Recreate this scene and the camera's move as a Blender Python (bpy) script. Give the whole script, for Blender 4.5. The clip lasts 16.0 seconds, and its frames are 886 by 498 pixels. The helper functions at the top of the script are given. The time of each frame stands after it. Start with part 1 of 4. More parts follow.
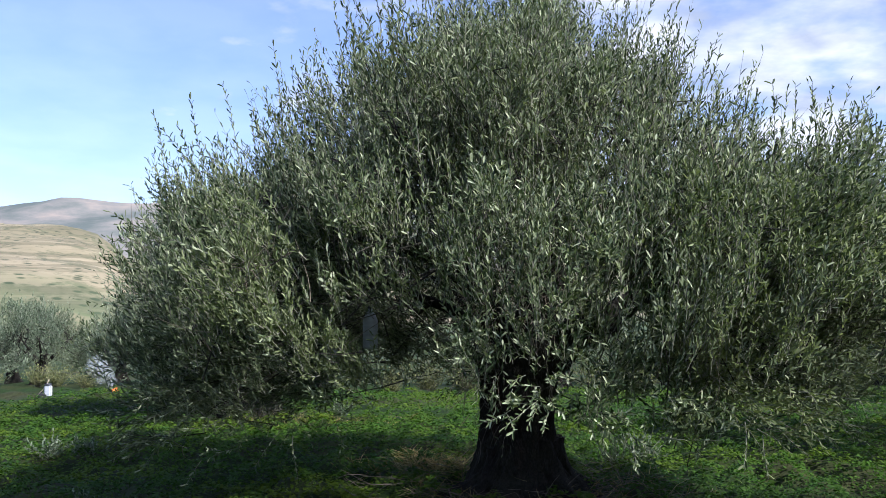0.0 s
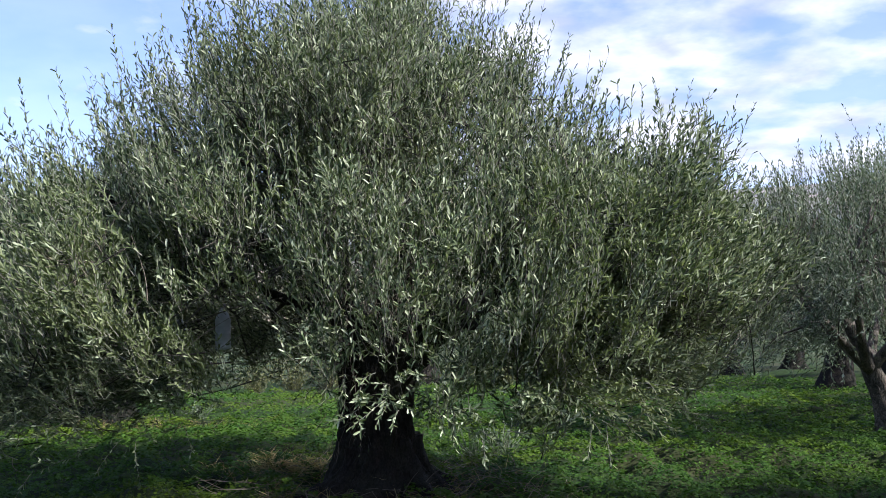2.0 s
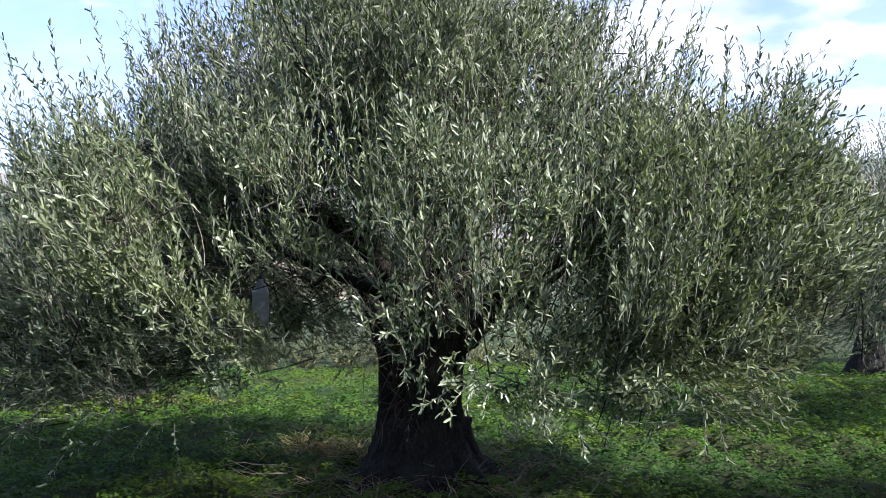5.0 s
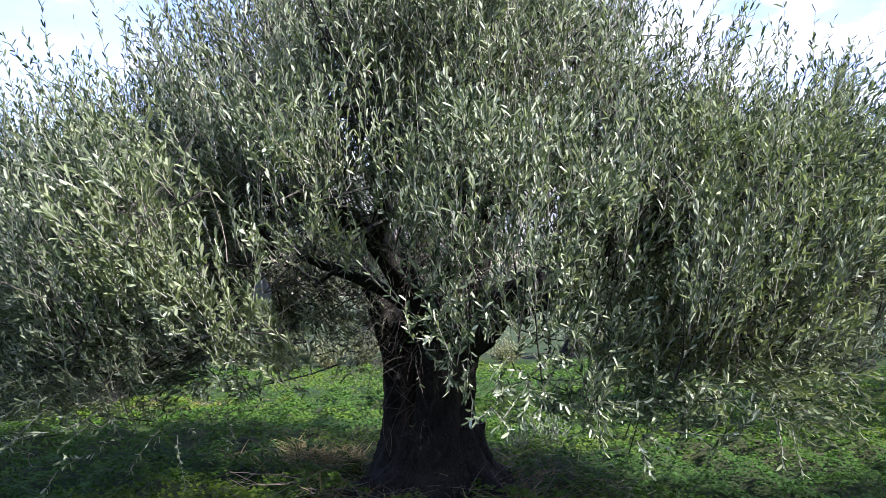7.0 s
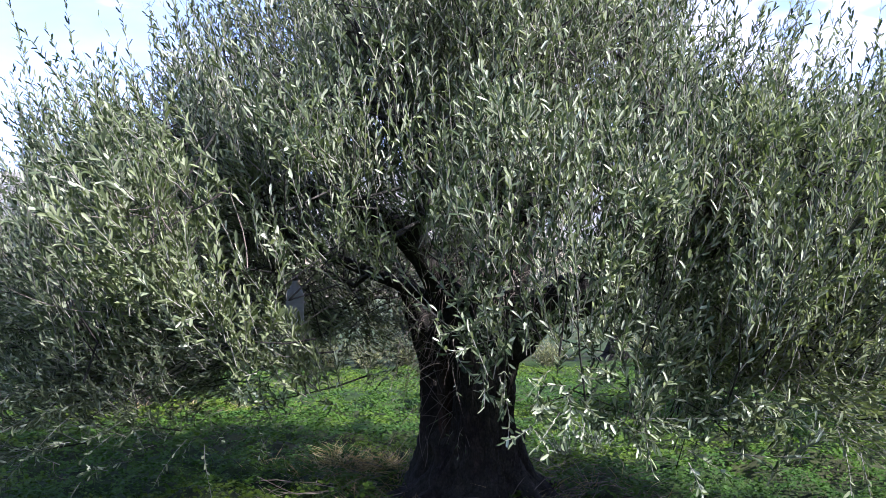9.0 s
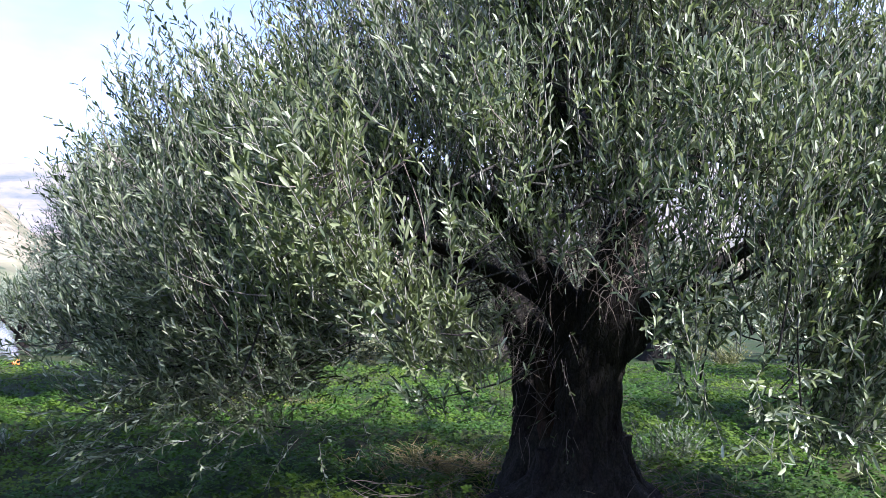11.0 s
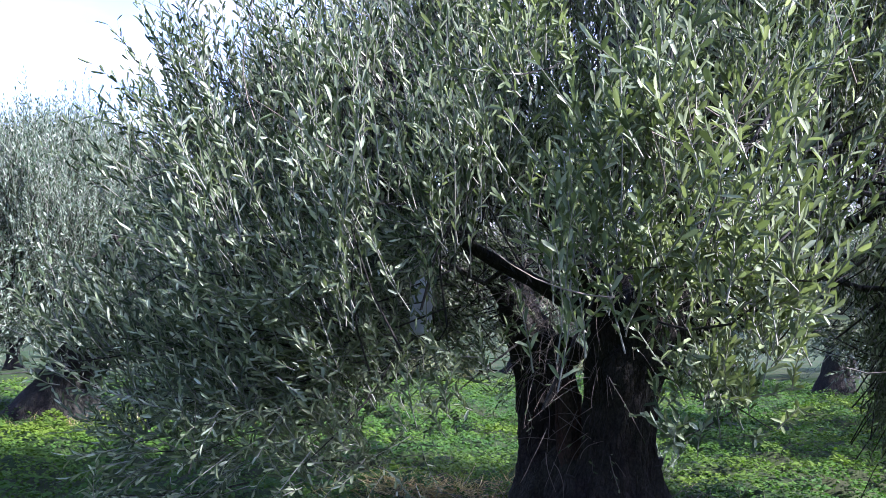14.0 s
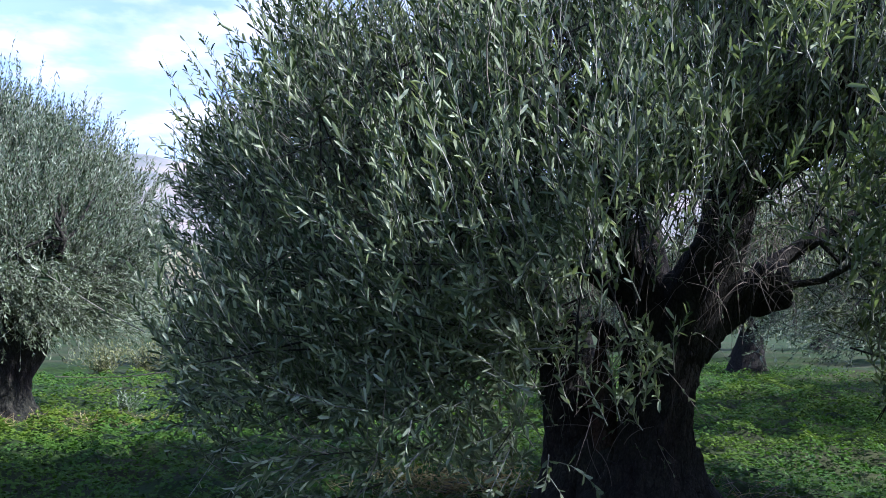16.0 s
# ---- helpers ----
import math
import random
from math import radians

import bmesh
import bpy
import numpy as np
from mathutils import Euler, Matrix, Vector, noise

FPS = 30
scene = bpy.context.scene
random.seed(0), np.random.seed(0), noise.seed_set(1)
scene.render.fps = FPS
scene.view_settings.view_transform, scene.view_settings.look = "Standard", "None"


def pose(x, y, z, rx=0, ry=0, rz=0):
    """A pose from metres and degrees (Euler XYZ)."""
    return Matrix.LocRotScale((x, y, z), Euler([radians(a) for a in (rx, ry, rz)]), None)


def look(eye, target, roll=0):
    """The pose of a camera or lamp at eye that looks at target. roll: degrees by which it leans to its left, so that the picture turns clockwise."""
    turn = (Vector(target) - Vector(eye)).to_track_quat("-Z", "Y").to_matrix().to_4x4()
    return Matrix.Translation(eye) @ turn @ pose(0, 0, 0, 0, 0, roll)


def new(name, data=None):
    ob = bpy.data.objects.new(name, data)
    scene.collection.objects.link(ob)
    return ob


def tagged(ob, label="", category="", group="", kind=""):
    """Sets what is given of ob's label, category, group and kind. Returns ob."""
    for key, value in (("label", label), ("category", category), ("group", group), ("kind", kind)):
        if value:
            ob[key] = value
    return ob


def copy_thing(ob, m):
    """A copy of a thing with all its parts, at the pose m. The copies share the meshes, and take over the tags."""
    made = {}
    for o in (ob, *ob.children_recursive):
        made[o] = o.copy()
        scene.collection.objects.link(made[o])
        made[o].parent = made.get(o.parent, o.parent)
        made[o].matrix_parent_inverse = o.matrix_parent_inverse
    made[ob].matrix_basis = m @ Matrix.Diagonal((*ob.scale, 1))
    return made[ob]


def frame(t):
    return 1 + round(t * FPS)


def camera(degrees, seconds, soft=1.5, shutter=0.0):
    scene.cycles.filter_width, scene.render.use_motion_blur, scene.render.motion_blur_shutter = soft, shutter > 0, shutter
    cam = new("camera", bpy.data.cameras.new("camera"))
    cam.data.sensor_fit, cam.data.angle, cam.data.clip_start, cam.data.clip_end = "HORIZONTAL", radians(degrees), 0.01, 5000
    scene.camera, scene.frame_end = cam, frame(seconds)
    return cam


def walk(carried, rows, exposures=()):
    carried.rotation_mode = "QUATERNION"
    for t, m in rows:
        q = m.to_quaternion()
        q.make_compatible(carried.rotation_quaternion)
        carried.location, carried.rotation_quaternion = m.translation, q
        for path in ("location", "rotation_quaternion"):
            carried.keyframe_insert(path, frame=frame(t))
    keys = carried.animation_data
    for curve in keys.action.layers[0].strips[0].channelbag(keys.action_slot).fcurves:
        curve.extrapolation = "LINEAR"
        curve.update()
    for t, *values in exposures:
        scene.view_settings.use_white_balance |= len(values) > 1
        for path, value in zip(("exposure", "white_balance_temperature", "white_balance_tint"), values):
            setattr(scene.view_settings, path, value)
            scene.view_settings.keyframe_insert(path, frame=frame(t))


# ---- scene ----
cam = camera(54.0, 16.0, soft=0.75)
PATH = [
    (0, (-0.067, -0.007, 1.564), (-0.071, 1.989, 1.689), -0.3),
    (0.5, (-0.061, -0.009, 1.569), (-0.04, 1.988, 1.693), -0.3),
    (1, (-0.031, -0.017, 1.557), (0.052, 1.978, 1.682), -0.5),
    (1.5, (0.007, 0.004, 1.558), (0.235, 1.987, 1.678), -0.8),
    (2, (0.048, 0.07, 1.554), (0.34, 2.046, 1.672), -0.9),
    (2.5, (0.097, 0.216, 1.554), (0.374, 2.193, 1.673), -0.9),
    (3, (0.15, 0.301, 1.533), (0.369, 2.286, 1.649), -0.8),
    (3.5, (0.112, 0.332, 1.529), (0.32, 2.318, 1.625), -0.6),
    (4, (-0.081, 0.416, 1.524), (0.174, 2.398, 1.622), -0.1),
    (4.5, (-0.235, 0.521, 1.526), (0.052, 2.498, 1.615), -0.1),
    (4.7, (-0.253, 0.582, 1.511), (0.03, 2.56, 1.584), -0.1),
    (6.8, (-0.545, 1.049, 1.517), (-0.195, 3.017, 1.586), -0.2),
    (7, (-0.526, 1.1, 1.511), (-0.178, 3.068, 1.578), -0.2),
    (7.5, (-0.391, 1.203, 1.526), (-0.035, 3.17, 1.591), -0.1),
    (8, (-0.353, 1.246, 1.533), (0.028, 3.209, 1.596), -0.4),
    (8.5, (-0.383, 1.284, 1.527), (-0.03, 3.252, 1.591), -0.3),
    (9, (-0.462, 1.325, 1.538), (-0.208, 3.308, 1.605), -0.1),
    (9.5, (-0.677, 1.417, 1.535), (-0.465, 3.405, 1.597), 0.6),
    (10, (-0.819, 1.56, 1.518), (-0.607, 3.548, 1.579), 0.4),
    (10.2, (-0.841, 1.64, 1.507), (-0.63, 3.628, 1.567), 0.4),
    (12.3, (-1.249, 2.033, 1.488), (-1.056, 4.023, 1.549), 1.1),
    (12.5, (-1.279, 2.177, 1.489), (-1.029, 4.16, 1.556), 1.3),
    (13, (-1.451, 2.371, 1.474), (-0.948, 4.306, 1.549), 1.7),
    (13.5, (-1.814, 2.517, 1.489), (-1.202, 4.419, 1.574), 1.3),
    (14, (-2.093, 2.719, 1.432), (-1.508, 4.629, 1.527), 1.6),
    (14.5, (-2.335, 2.927, 1.455), (-1.765, 4.842, 1.547), 1.5),
    (15, (-2.609, 2.986, 1.428), (-1.846, 4.832, 1.525), 1.6),
    (15.5, (-2.859, 3.009, 1.444), (-2.016, 4.822, 1.513), 1.4),
    (16, (-2.959, 3.21, 1.417), (-2.125, 5.026, 1.486), 1.1),
]
walk(cam, [(t, look(eye, target, roll)) for t, eye, target, roll in PATH],
     exposures=[(0.0, 1.08, 5560, 12), (3.0, 1.42, 5600, 18), (4.5, 1.6, 5580, 20), (7.0, 2.04, 5480, 25), (10.0, 1.98, 5320, 28), (12.5, 2.18, 5220, 26), (13.0, 2.28, 5170, 27), (14.0, 2.4, 5120, 30), (15.0, 2.5, 5020, 28), (15.5, 2.62, 5020, 25), (16.0, 1.62, 5080, 20)])

# ---- light ----
SUN_EL, SUN_AZ = 38.0, 128.0      # degrees; azimuth clockwise from +y
world = bpy.data.worlds.new("sky")
scene.world = world
world.use_nodes = True
wn, wl = world.node_tree.nodes, world.node_tree.links
wn.clear()


def wnode(kind, **kw):
    n = wn.new(kind)
    for k, v in kw.items():
        n.inputs[k].default_value = v
    return n


w_out, w_bg = wn.new("ShaderNodeOutputWorld"), wn.new("ShaderNodeBackground")
w_sky = wn.new("ShaderNodeTexSky")
w_sky.sky_type, w_sky.sun_disc = "NISHITA", False
w_sky.sun_elevation, w_sky.sun_rotation = radians(SUN_EL), radians(SUN_AZ)
w_sky.air_density, w_sky.dust_density, w_sky.ozone_density = 1.0, 0.8, 2.6
w_co, w_sep = wn.new("ShaderNodeTexCoord"), wn.new("ShaderNodeSeparateXYZ")
wl.new(w_co.outputs["Generated"], w_sep.inputs[0])


def wmath(op, a, b=None, clamp=False):
    n = wn.new("ShaderNodeMath")
    n.operation, n.use_clamp = op, clamp
    for i, v in enumerate((a, b)):
        if v is None:
            continue
        if isinstance(v, (int, float)):
            n.inputs[i].default_value = v
        else:
            wl.new(v, n.inputs[i])
    return n.outputs[0]


# clouds lie on a flat layer overhead, so that they flatten towards the horizon
w_h = wmath("ADD", wmath("MAXIMUM", w_sep.outputs[2], 0.0), 0.17)
w_vec = wn.new("ShaderNodeCombineXYZ")
wl.new(wmath("DIVIDE", w_sep.outputs[0], w_h), w_vec.inputs[0])
wl.new(wmath("DIVIDE", w_sep.outputs[1], w_h), w_vec.inputs[1])
w_map = wn.new("ShaderNodeMapping")
w_map.inputs["Location"].default_value = (2.3, 0.4, 0.0)
wl.new(w_vec.outputs[0], w_map.inputs[0])
w_no = wn.new("ShaderNodeTexNoise")
w_no.inputs["Scale"].default_value, w_no.inputs["Detail"].default_value, w_no.inputs["Roughness"].default_value = 3.4, 7.0, 0.5
wl.new(w_map.outputs[0], w_no.inputs["Vector"])
w_ramp = wn.new("ShaderNodeValToRGB")
w_ramp.color_ramp.elements[0].position, w_ramp.color_ramp.elements[1].position = 0.45, 0.64
w_side = wmath("ADD", wmath("MULTIPLY", w_sep.outputs[0], 0.47 * 0.9), wmath("MULTIPLY", w_sep.outputs[1], 0.88 * 0.9))
w_bank = wmath("MINIMUM", wmath("MAXIMUM", wmath("SUBTRACT", w_side, 0.78), -0.2), 0.07)
wl.new(wmath("ADD", w_no.outputs["Fac"], w_bank), w_ramp.inputs[0])
w_fade = wmath("MULTIPLY", w_ramp.outputs[0], wmath("MULTIPLY", w_sep.outputs[2], 12.0, True))
w_mix = wn.new("ShaderNodeMix")
w_mix.data_type = "RGBA"
wl.new(wmath("ADD", wmath("MULTIPLY", w_fade, 0.73), 0.12), w_mix.inputs["Factor"])
w_tone = wn.new("ShaderNodeMix")
w_tone.data_type, w_tone.blend_type = "RGBA", "MULTIPLY"
w_tone.inputs["Factor"].default_value, w_tone.inputs[7].default_value = 1.0, (1.08, 0.96, 1.05, 1)
wl.new(w_sky.outputs[0], w_tone.inputs[6])
wl.new(w_tone.outputs[2], w_mix.inputs[6])
# grey hollows and bright heads in the clouds
w_puff = wn.new("ShaderNodeTexNoise")
w_puff.inputs["Scale"].default_value, w_puff.inputs["Detail"].default_value = 4.2, 5.0
wl.new(w_map.outputs[0], w_puff.inputs["Vector"])
w_shade = wn.new("ShaderNodeValToRGB")
w_shade.color_ramp.elements[0].position, w_shade.color_ramp.elements[0].color = 0.36, (3.1, 3.2, 3.5, 1)
w_shade.color_ramp.elements[1].position, w_shade.color_ramp.elements[1].color = 0.62, (5.9, 5.6, 5.3, 1)
wl.new(w_puff.outputs["Fac"], w_shade.inputs[0])
wl.new(w_shade.outputs[0], w_mix.inputs[7])
wl.new(w_mix.outputs[2], w_bg.inputs[0])
w_bg.inputs[1].default_value = 0.1
wl.new(w_bg.outputs[0], w_out.inputs[0])

sun = new("sun", bpy.data.lights.new("sun", "SUN"))
sun.data.energy, sun.data.angle, sun.data.color = 5.0, radians(1.5), (1.0, 0.93, 0.82)
saz, sel = radians(SUN_AZ), radians(SUN_EL)
sun_way = Vector((math.sin(saz) * math.cos(sel), math.cos(saz) * math.cos(sel), math.sin(sel)))
sun.matrix_world = look(sun_way * 50, (0, 0, 0))


# ---- materials ----
def material(name):
    m = bpy.data.materials.new(name)
    m.use_nodes = True
    nt = m.node_tree
    return m, nt, nt.nodes["Principled BSDF"], nt.nodes["Material Output"]


def node(nt, kind, links=(), **kw):
    n = nt.nodes.new(kind)
    for k, v in kw.items():
        n.inputs[k].default_value = v
    for key, sock in links:
        nt.links.new(sock, n.inputs[key])
    return n


def ramp(nt, fac, stops):
    n = nt.nodes.new("ShaderNodeValToRGB")
    els = n.color_ramp.elements
    while len(els) < len(stops):
        els.new(0.5)
    for e, (p, c) in zip(els, stops):
        e.position, e.color = p, (*c, 1)
    nt.links.new(fac, n.inputs[0])
    return n.outputs[0]


def mix(nt, fac, a, b, mode="MIX"):
    n = nt.nodes.new("ShaderNodeMix")
    n.data_type, n.blend_type = "RGBA", mode
    for key, v in (("Factor", fac), (6, a), (7, b)):
        if isinstance(v, (int, float)):
            n.inputs[key].default_value = v
        elif isinstance(v, tuple):
            n.inputs[key].default_value = (*v, 1)
        else:
            nt.links.new(v, n.inputs[key])
    return n.outputs[2]


def noise_tex(nt, scale, detail=4.0, rough=0.55, coord="Object", stretch=None):
    co = nt.nodes.new("ShaderNodeTexCoord").outputs[coord]
    if stretch:
        mp = node(nt, "ShaderNodeMapping", [(0, co)], Scale=stretch)
        co = mp.outputs[0]
    return node(nt, "ShaderNodeTexNoise", [("Vector", co)], Scale=scale, Detail=detail, Roughness=rough).outputs["Fac"]


def bump(nt, bsdf, height, strength, dist):
    b = node(nt, "ShaderNodeBump", [("Height", height)], Strength=strength, Distance=dist)
    nt.links.new(b.outputs[0], bsdf.inputs["Normal"])


def leaf_material(name, stops, patch, patch_col, gloss=0.65, through_light=0.22):
    """Leaves vary one by one, and in patches over the crown; light shines through them a little."""
    m, nt, b, out = material(name)
    geo = nt.nodes.new("ShaderNodeNewGeometry")
    col = ramp(nt, geo.outputs["Random Per Island"], stops)
    pat = ramp(nt, noise_tex(nt, patch, 2.0), [(0.46, (0, 0, 0)), (0.66, (1, 1, 1))])
    col = mix(nt, pat, col, mix(nt, 0.55, col, patch_col))
    nt.links.new(col, b.inputs["Base Color"])
    b.inputs["Roughness"].default_value = gloss
    b.inputs["Specular IOR Level"].default_value = 0.18
    tr = node(nt, "ShaderNodeBsdfTranslucent", [(0, mix(nt, 1.0, col, (1.3, 1.4, 0.75), "MULTIPLY"))])
    ms = node(nt, "ShaderNodeMixShader", [(1, b.outputs[0]), (2, tr.outputs[0])])
    ms.inputs[0].default_value = through_light
    nt.links.new(ms.outputs[0], out.inputs[0])
    return m


OLIVE_STOPS = [(0.0, (0.018, 0.032, 0.012)), (0.35, (0.05, 0.073, 0.03)), (0.7, (0.16, 0.188, 0.096)), (1.0, (0.41, 0.445, 0.29))]
M_LEAF = leaf_material("olive_leaf", OLIVE_STOPS, 0.55, (0.128, 0.15, 0.078))
M_LEAF_YOUNG = leaf_material("young_olive_leaf", [(0.0, (0.034, 0.05, 0.018)), (0.4, (0.077, 0.102, 0.04)), (0.75, (0.138, 0.166, 0.074)), (1.0, (0.27, 0.295, 0.165))], 0.9, (0.132, 0.152, 0.06), through_light=0.26)
M_LEAF_FAR = leaf_material("far_olive_leaf", [(0.0, (0.036, 0.058, 0.032)), (0.5, (0.09, 0.122, 0.072)), (1.0, (0.25, 0.285, 0.205))], 0.3, (0.13, 0.14, 0.07))


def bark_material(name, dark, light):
    """Dark bark broken into small plates, mottled with grey-green patches."""
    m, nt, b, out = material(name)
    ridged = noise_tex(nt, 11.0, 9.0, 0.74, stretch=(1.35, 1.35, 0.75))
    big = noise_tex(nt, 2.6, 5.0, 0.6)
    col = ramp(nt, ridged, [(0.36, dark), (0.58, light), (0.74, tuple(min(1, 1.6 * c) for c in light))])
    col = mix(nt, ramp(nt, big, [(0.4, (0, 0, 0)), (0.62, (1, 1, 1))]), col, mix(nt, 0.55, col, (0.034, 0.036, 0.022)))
    cells = node(nt, "ShaderNodeTexVoronoi", [("Vector", node(nt, "ShaderNodeMapping", [(0, nt.nodes.new("ShaderNodeTexCoord").outputs["Object"])], Scale=(1.5, 1.5, 0.5)).outputs[0])], Scale=17.0)
    cells.feature = "DISTANCE_TO_EDGE"
    crack = ramp(nt, cells.outputs["Distance"], [(0.0, (0.5, 0.5, 0.5)), (0.12, (1, 1, 1))])
    fine = noise_tex(nt, 70.0, 6.0, 0.72, stretch=(1.1, 1.1, 0.7))
    col = mix(nt, 1.0, col, ramp(nt, fine, [(0.36, (0.5, 0.5, 0.5)), (0.52, (1.0, 1.0, 1.0)), (0.7, (1.8, 1.75, 1.65))]), "MULTIPLY")
    col = mix(nt, 0.7, col, mix(nt, 1.0, col, crack, "MULTIPLY"))
    nt.links.new(col, b.inputs["Base Color"])
    b.inputs["Roughness"].default_value = 0.93
    b.inputs["Specular IOR Level"].default_value = 0.18
    bump(nt, b, mix(nt, 0.35, mix(nt, 0.4, ridged, fine), crack), 1.0, 0.03)
    return m


# darker than real bark: the shade under the crown is put into this colour
M_BARK = bark_material("shade_dark_olive_bark", (0.008, 0.0066, 0.0054), (0.0235, 0.019, 0.015))
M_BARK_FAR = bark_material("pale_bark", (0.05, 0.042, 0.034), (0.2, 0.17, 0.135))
M_BRANCH = bark_material("grey_branch_bark", (0.02, 0.018, 0.015), (0.075, 0.068, 0.055))
M_ROT = bark_material("decayed_wood", (0.014, 0.007, 0.005), (0.055, 0.026, 0.018))


def plain(name, stops, scale, rough=0.8, coord="Object", bump_by=0.0, bump_dist=0.005):
    m, nt, b, out = material(name)
    n = noise_tex(nt, scale, 5.0, coord=coord)
    nt.links.new(ramp(nt, n, stops), b.inputs["Base Color"])
    b.inputs["Roughness"].default_value = rough
    if bump_by:
        bump(nt, b, n, bump_by, bump_dist)
    return m


M_TWIG = plain("olive_twig", [(0.3, (0.085, 0.085, 0.058)), (0.7, (0.19, 0.185, 0.135))], 3.0, 0.75)
M_BARE = plain("bare_twig", [(0.3, (0.085, 0.068, 0.046)), (0.7, (0.18, 0.148, 0.105))], 5.0, 0.8)
M_CUT = plain("weathered_cut_wood", [(0.35, (0.2, 0.17, 0.14)), (0.65, (0.36, 0.32, 0.27))], 14.0, 0.9, bump_by=0.5)


def herb_material(name, stops, patch, dry, cool=None):
    """Low plants that vary one by one and in patches, some yellowing and, where a cool colour is given, some bluish."""
    m, nt, b, out = material(name)
    geo = nt.nodes.new("ShaderNodeNewGeometry")
    col = ramp(nt, geo.outputs["Random Per Island"], stops)
    if cool:
        blue = ramp(nt, noise_tex(nt, patch * 0.7, 3.0, stretch=(0.7, 1.3, 1.0)), [(0.47, (0, 0, 0)), (0.58, (1, 1, 1))])
        col = mix(nt, blue, col, mix(nt, 0.7, col, cool))
    pat = ramp(nt, noise_tex(nt, patch, 1.5, stretch=(0.55, 1.2, 1.0)), [(0.48, (0, 0, 0)), (0.64, (1, 1, 1))])
    col = mix(nt, pat, col, mix(nt, 0.75, col, dry))
    nt.links.new(col, b.inputs["Base Color"])
    b.inputs["Roughness"].default_value = 0.7
    b.inputs["Specular IOR Level"].default_value = 0.2
    tr = node(nt, "ShaderNodeBsdfTranslucent", [(0, mix(nt, 1.0, col, (1.05, 1.35, 0.45), "MULTIPLY"))])
    ms = node(nt, "ShaderNodeMixShader", [(1, b.outputs[0]), (2, tr.outputs[0])])
    ms.inputs[0].default_value = 0.3
    nt.links.new(ms.outputs[0], out.inputs[0])
    return m


M_CLOVER = herb_material("clover", [(0.0, (0.036, 0.08, 0.006)), (0.6, (0.047, 0.096, 0.008)), (1.0, (0.056, 0.108, 0.01))], 0.75, (0.092, 0.13, 0.009), (0.03, 0.074, 0.013))
M_GRASS = herb_material("grass_blade", [(0.0, (0.025, 0.06, 0.008)), (0.7, (0.05, 0.1, 0.014)), (1.0, (0.12, 0.15, 0.04))], 0.6, (0.1, 0.12, 0.025))
M_STRAW = herb_material("dry_grass", [(0.0, (0.2, 0.135, 0.06)), (0.6, (0.37, 0.265, 0.13)), (1.0, (0.52, 0.42, 0.25))], 0.8, (0.24, 0.19, 0.08))


